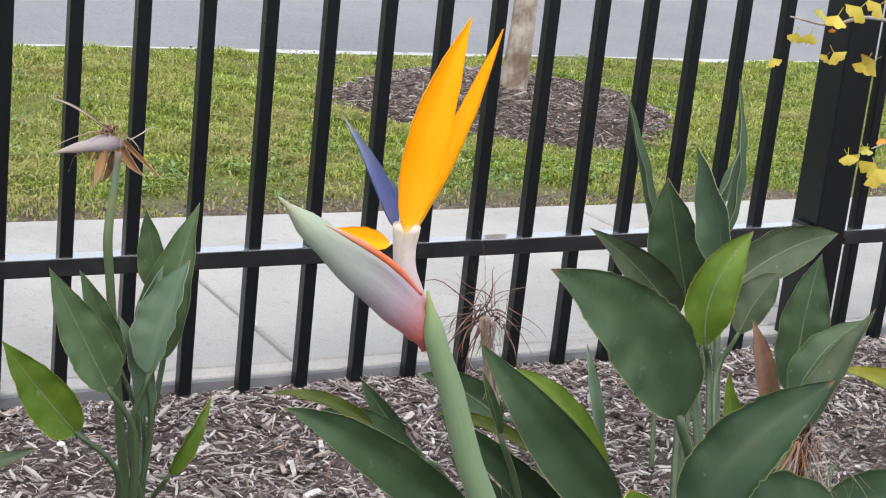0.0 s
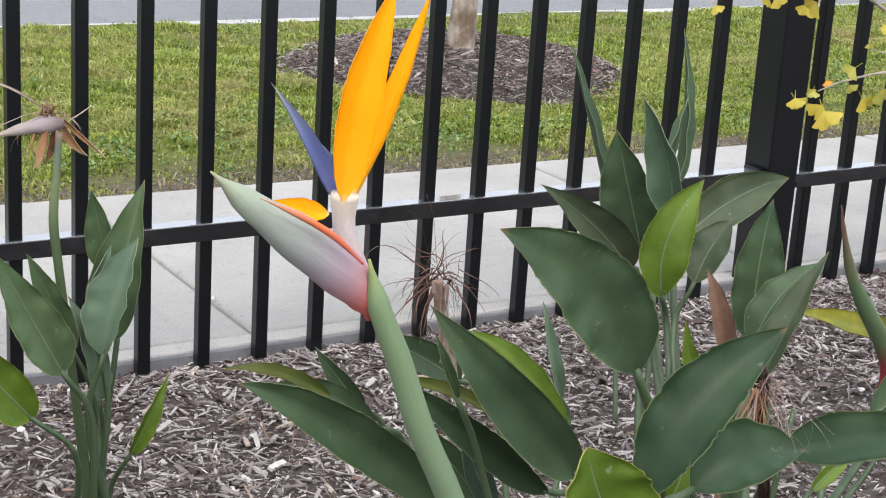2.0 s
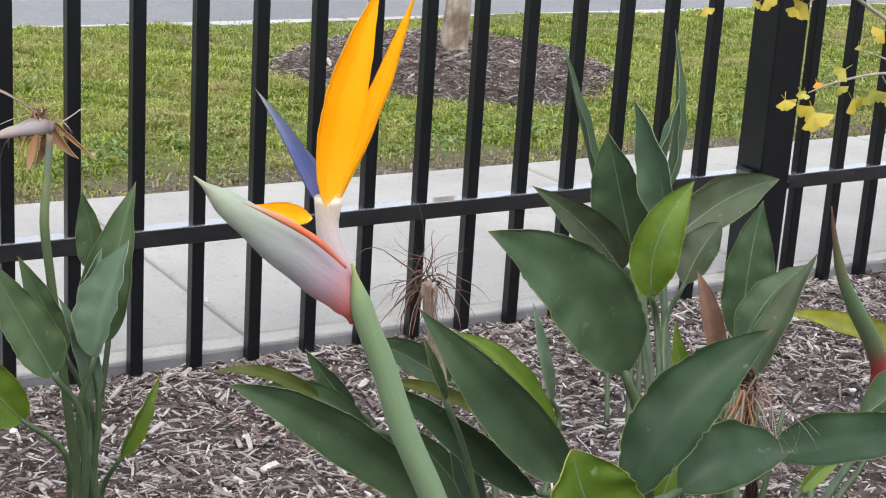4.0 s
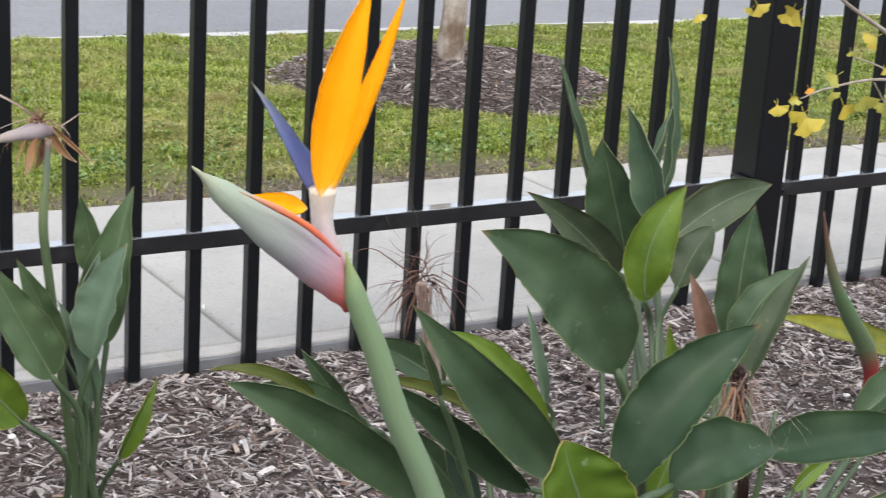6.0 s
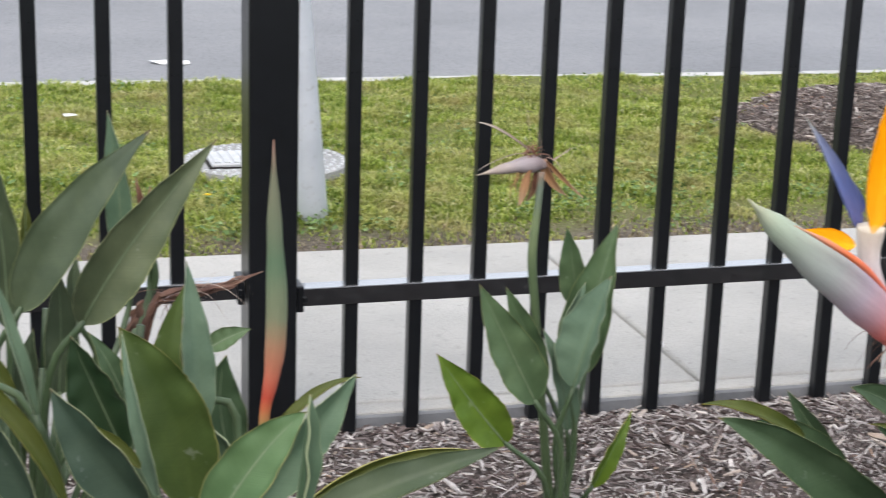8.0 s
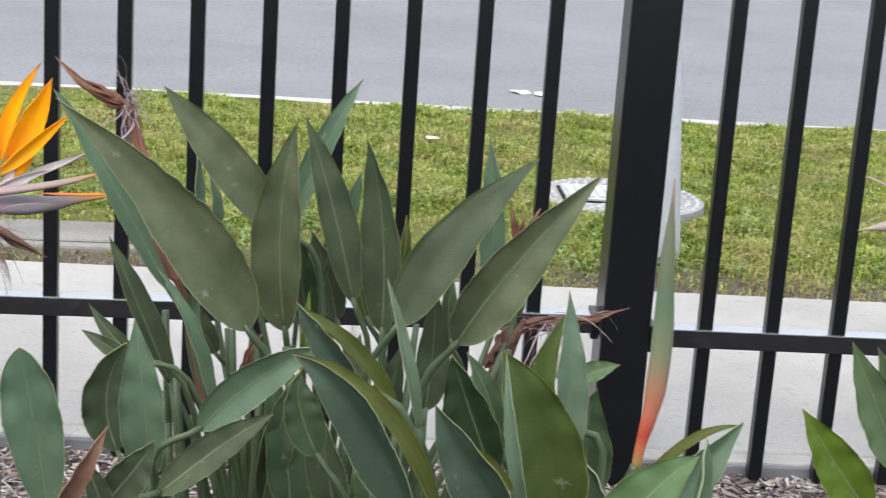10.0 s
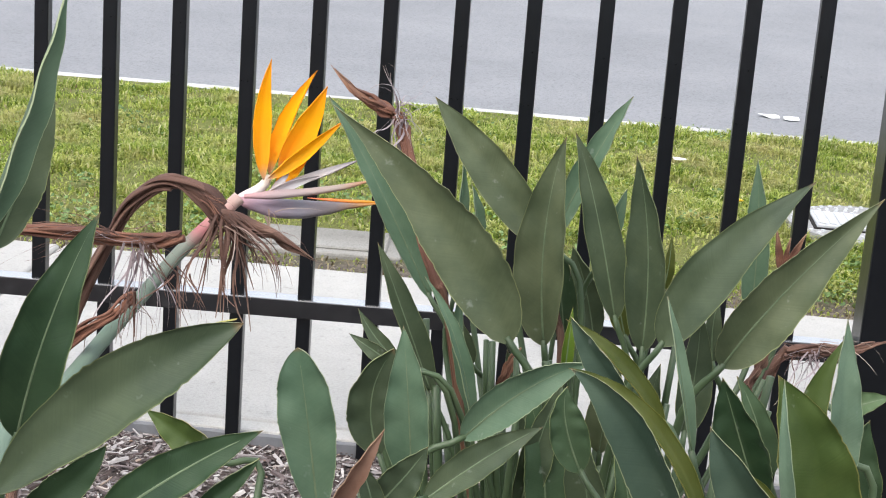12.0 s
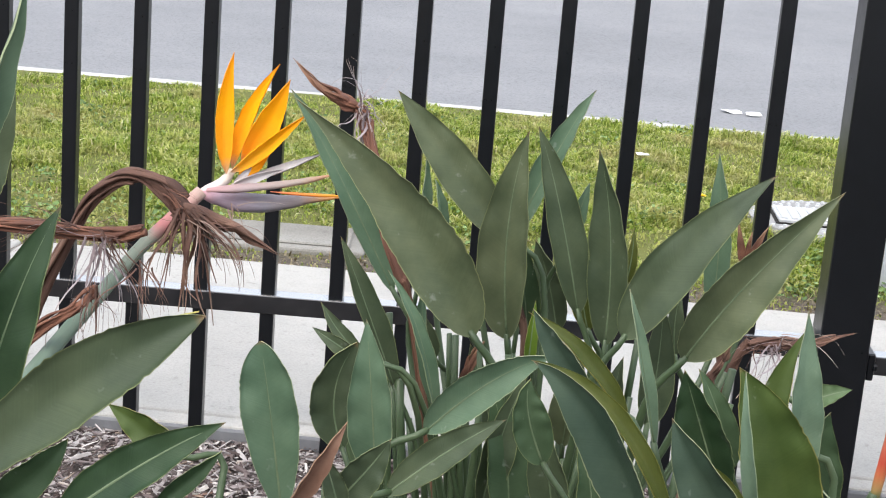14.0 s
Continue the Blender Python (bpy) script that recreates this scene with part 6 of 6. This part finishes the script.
# small pale stones on the mulch
for i, (x, y, r) in enumerate(((2.453, -0.182, 0.011), (1.855, -0.606, 0.008), (1.422, -0.444, 0.009), (1.609, -0.890, 0.006), (1.252, -0.226, 0.007), (0.294, -0.195, 0.008), (0.477, -0.073, 0.006), (0.661, -0.343, 0.007), (0.830, -0.319, 0.006))):
    bm = bmesh.new()
    bmesh.ops.create_icosphere(bm, subdivisions=2, radius=r)
    for v in bm.verts:
        v.co *= 1 + 0.35 * noise.noise(v.co * 70 + Vector((i, 2 * i, 0)))
        v.co.z *= 0.6
    ob = tagged(mesh_object("stone", bm, M_PAPER, smooth=True), "small whitish stone lying on the wood chips", "stone", "pale stones")
    ob.location, ob.rotation_euler = (x, y, bed_height(x, y) + 0.019), (0, 0, i)


# ---- grass and weeds on the verge ----
def grass(name, count, seed, material, label, hmin, hmax, where):
    r = np.random.RandomState(seed)
    vs, fs = [], []
    for _ in range(count):
        x, y, f = where(r)
        z = lawn_height(x, y)
        h, w = r.uniform(hmin, hmax) * f, r.uniform(0.0016, 0.0042)
        a, lean, b = r.uniform(0, 6.283), r.uniform(0.3, 1.5), len(vs)
        ca, sa = math.cos(a), math.sin(a)
        dx, dy = math.cos(a + 1.57 + r.normal(0, 0.4)) * lean, math.sin(a + 1.57 + r.normal(0, 0.4)) * lean
        m = 0.55
        vs += [(x - ca * w, y - sa * w, z - 0.004), (x + ca * w, y + sa * w, z - 0.004),
               (x + dx * h * 0.35 + ca * w * 0.8, y + dy * h * 0.35 + sa * w * 0.8, z + h * m),
               (x + dx * h * 0.35 - ca * w * 0.8, y + dy * h * 0.35 - sa * w * 0.8, z + h * m),
               (x + dx * h, y + dy * h, z + h * (1 - 0.35 * lean))]
        fs += [(b, b + 1, b + 2, b + 3), (b + 3, b + 2, b + 4)]
    return tagged(from_arrays(name, vs, fs, material), label, "grass", kind="stuff")


def free_spot(x, y):
    if ring(x, y) < 0.94 + 0.12 * math.sin(37 * x + 53 * y):
        return False
    if (x - LID.x) ** 2 + (y - LID.y) ** 2 < 0.262 ** 2:
        return False
    return not (abs(x + 1.27) < 0.23 and abs(y - 1.455) < 0.125)


def turf_spot(r):
    while True:
        y = WALK_FAR + 0.02 + (KERB_Y - WALK_FAR - 0.04) * r.uniform(0, 1)
        x = r.uniform(-2.3 - 0.33 * (y - 1.1), 4.4 + 1.2 * (y - 1.1))
        thick = 0.30 + 1.2 * noise.noise((x * 2.2, y * 2.2, 7.7)) + 1.3 * noise.noise((x * 7.0, y * 7.0, 3.0))
        edge = min(1.0, max(0.0, (y - WALK_FAR + 0.16 * noise.noise((x * 3.1, y * 3.1, 1.5))) / 0.44) ** 2, 0.35 + (KERB_Y - y) / 0.3)
        if free_spot(x, y) and r.rand() < max(0.15, min(1, 0.45 + thick)) * (0.12 + 0.88 * edge):
            return x, y, (0.45 + 0.75 * max(0.0, min(1.0, thick))) * (0.5 + 0.5 * edge)


def edge_spot(r):
    while True:
        y = WALK_FAR + abs(r.normal(0, 0.16)) if r.rand() < 0.6 else r.uniform(WALK_FAR, KERB_Y)
        x = r.uniform(-3.0, 6.0)
        if y < KERB_Y and free_spot(x, y):
            return x, y, 1.0


grass("turf", 250000, 5, M_GRASS, "uneven green and yellowing lawn grass on the verge", 0.012, 0.048, turf_spot)
grass("dry_grass", 5200, 6, M_DRYGRASS, "straw-coloured dead grass along the footpath edge", 0.006, 0.026, edge_spot)


def weeds(name, count, seed):
    """Small round-leaved weeds in flat clusters."""
    r = np.random.RandomState(seed)
    vs, fs = [], []
    for _ in range(count):
        while True:
            cx, cy = r.uniform(-3.0, 6.5), WALK_FAR + 0.14 + abs(r.normal(0, 0.4)) if r.rand() < 0.55 else r.uniform(WALK_FAR + 0.1, KERB_Y - 0.1)
            if cy < KERB_Y - 0.05 and free_spot(cx, cy) and noise.noise((cx * 2.1, cy * 2.1, 9.0)) > -0.05:
                break
        for _ in range(r.randint(8, 30)):
            x, y = cx + r.normal(0, 0.05), cy + r.normal(0, 0.04)
            if y < WALK_FAR + 0.01:
                continue
            z = lawn_height(x, y) + r.uniform(0.008, 0.045)
            s, b = r.uniform(0.004, 0.009), len(vs)
            m = Matrix.LocRotScale((x, y, z), Euler((r.normal(0, 0.45), r.normal(0, 0.45), r.uniform(0, 6.28))), None)
            vs += [m @ Vector((s * math.cos(q * 1.047), 0.8 * s * math.sin(q * 1.047), 0.25 * s * abs(math.cos(q * 1.047)))) for q in range(6)]
            vs.append(m @ Vector((0, 0, -0.1 * s)))
            fs += [(b + q, b + (q + 1) % 6, b + 6) for q in range(6)]
    return tagged(from_arrays(name, vs, fs, M_WEED), "low round-leaved weeds growing among the grass", "weeds", kind="stuff")


weeds("weeds", 380, 12)

# ---- small yellow flowers and a weed in the verge ----
k = Mat("yellow flower head", 0.6, spec=0.2)
k.colour(k.ramp(k.random(), (0.0, (0.80, 0.52, 0.02)), (1.0, (0.85, 0.62, 0.04))))
M_DANDELION = k.m


def dandelion(x, y, height, size):
    plant = thing("dandelion", (x, y, lawn_height(x, y)), "small yellow dandelion flower standing in the grass", "flower", "dandelions")
    ln = [Vector((0.004 * math.sin(2 * u), 0, height * u)) for u in (0, 0.35, 0.7, 1.0)]
    part("stem", tube(bmesh.new(), ln, (0.0016, 0.0012), 6), M_WEED, plant)
    bm = bmesh.new()
    for ringed, count, rise in ((1.0, 14, 0.1), (0.7, 11, 0.35), (0.4, 7, 0.6)):
        for i in range(count):
            a = 6.2832 * i / count + ringed
            d, s = Vector((math.cos(a), math.sin(a), rise)) * size * ringed, Vector((-math.sin(a), math.cos(a), 0)) * size * 0.14
            c = ln[-1]
            q = [bm.verts.new(p) for p in (c, c + d * 0.6 + s, c + d, c + d * 0.6 - s, c + d * 0.6 - Vector((0, 0, 0.0015)))]
            for f in ((0, 1, 2), (0, 2, 3), (0, 4, 1), (1, 4, 2), (2, 4, 3), (3, 4, 0)):
                bm.faces.new([q[j] for j in f])
    part("head", bm, M_DANDELION, plant, "yellow rayed flower head")


dandelion(-0.087, 2.213, 0.055, 0.017)
dandelion(0.067, 1.670, 0.045, 0.012)
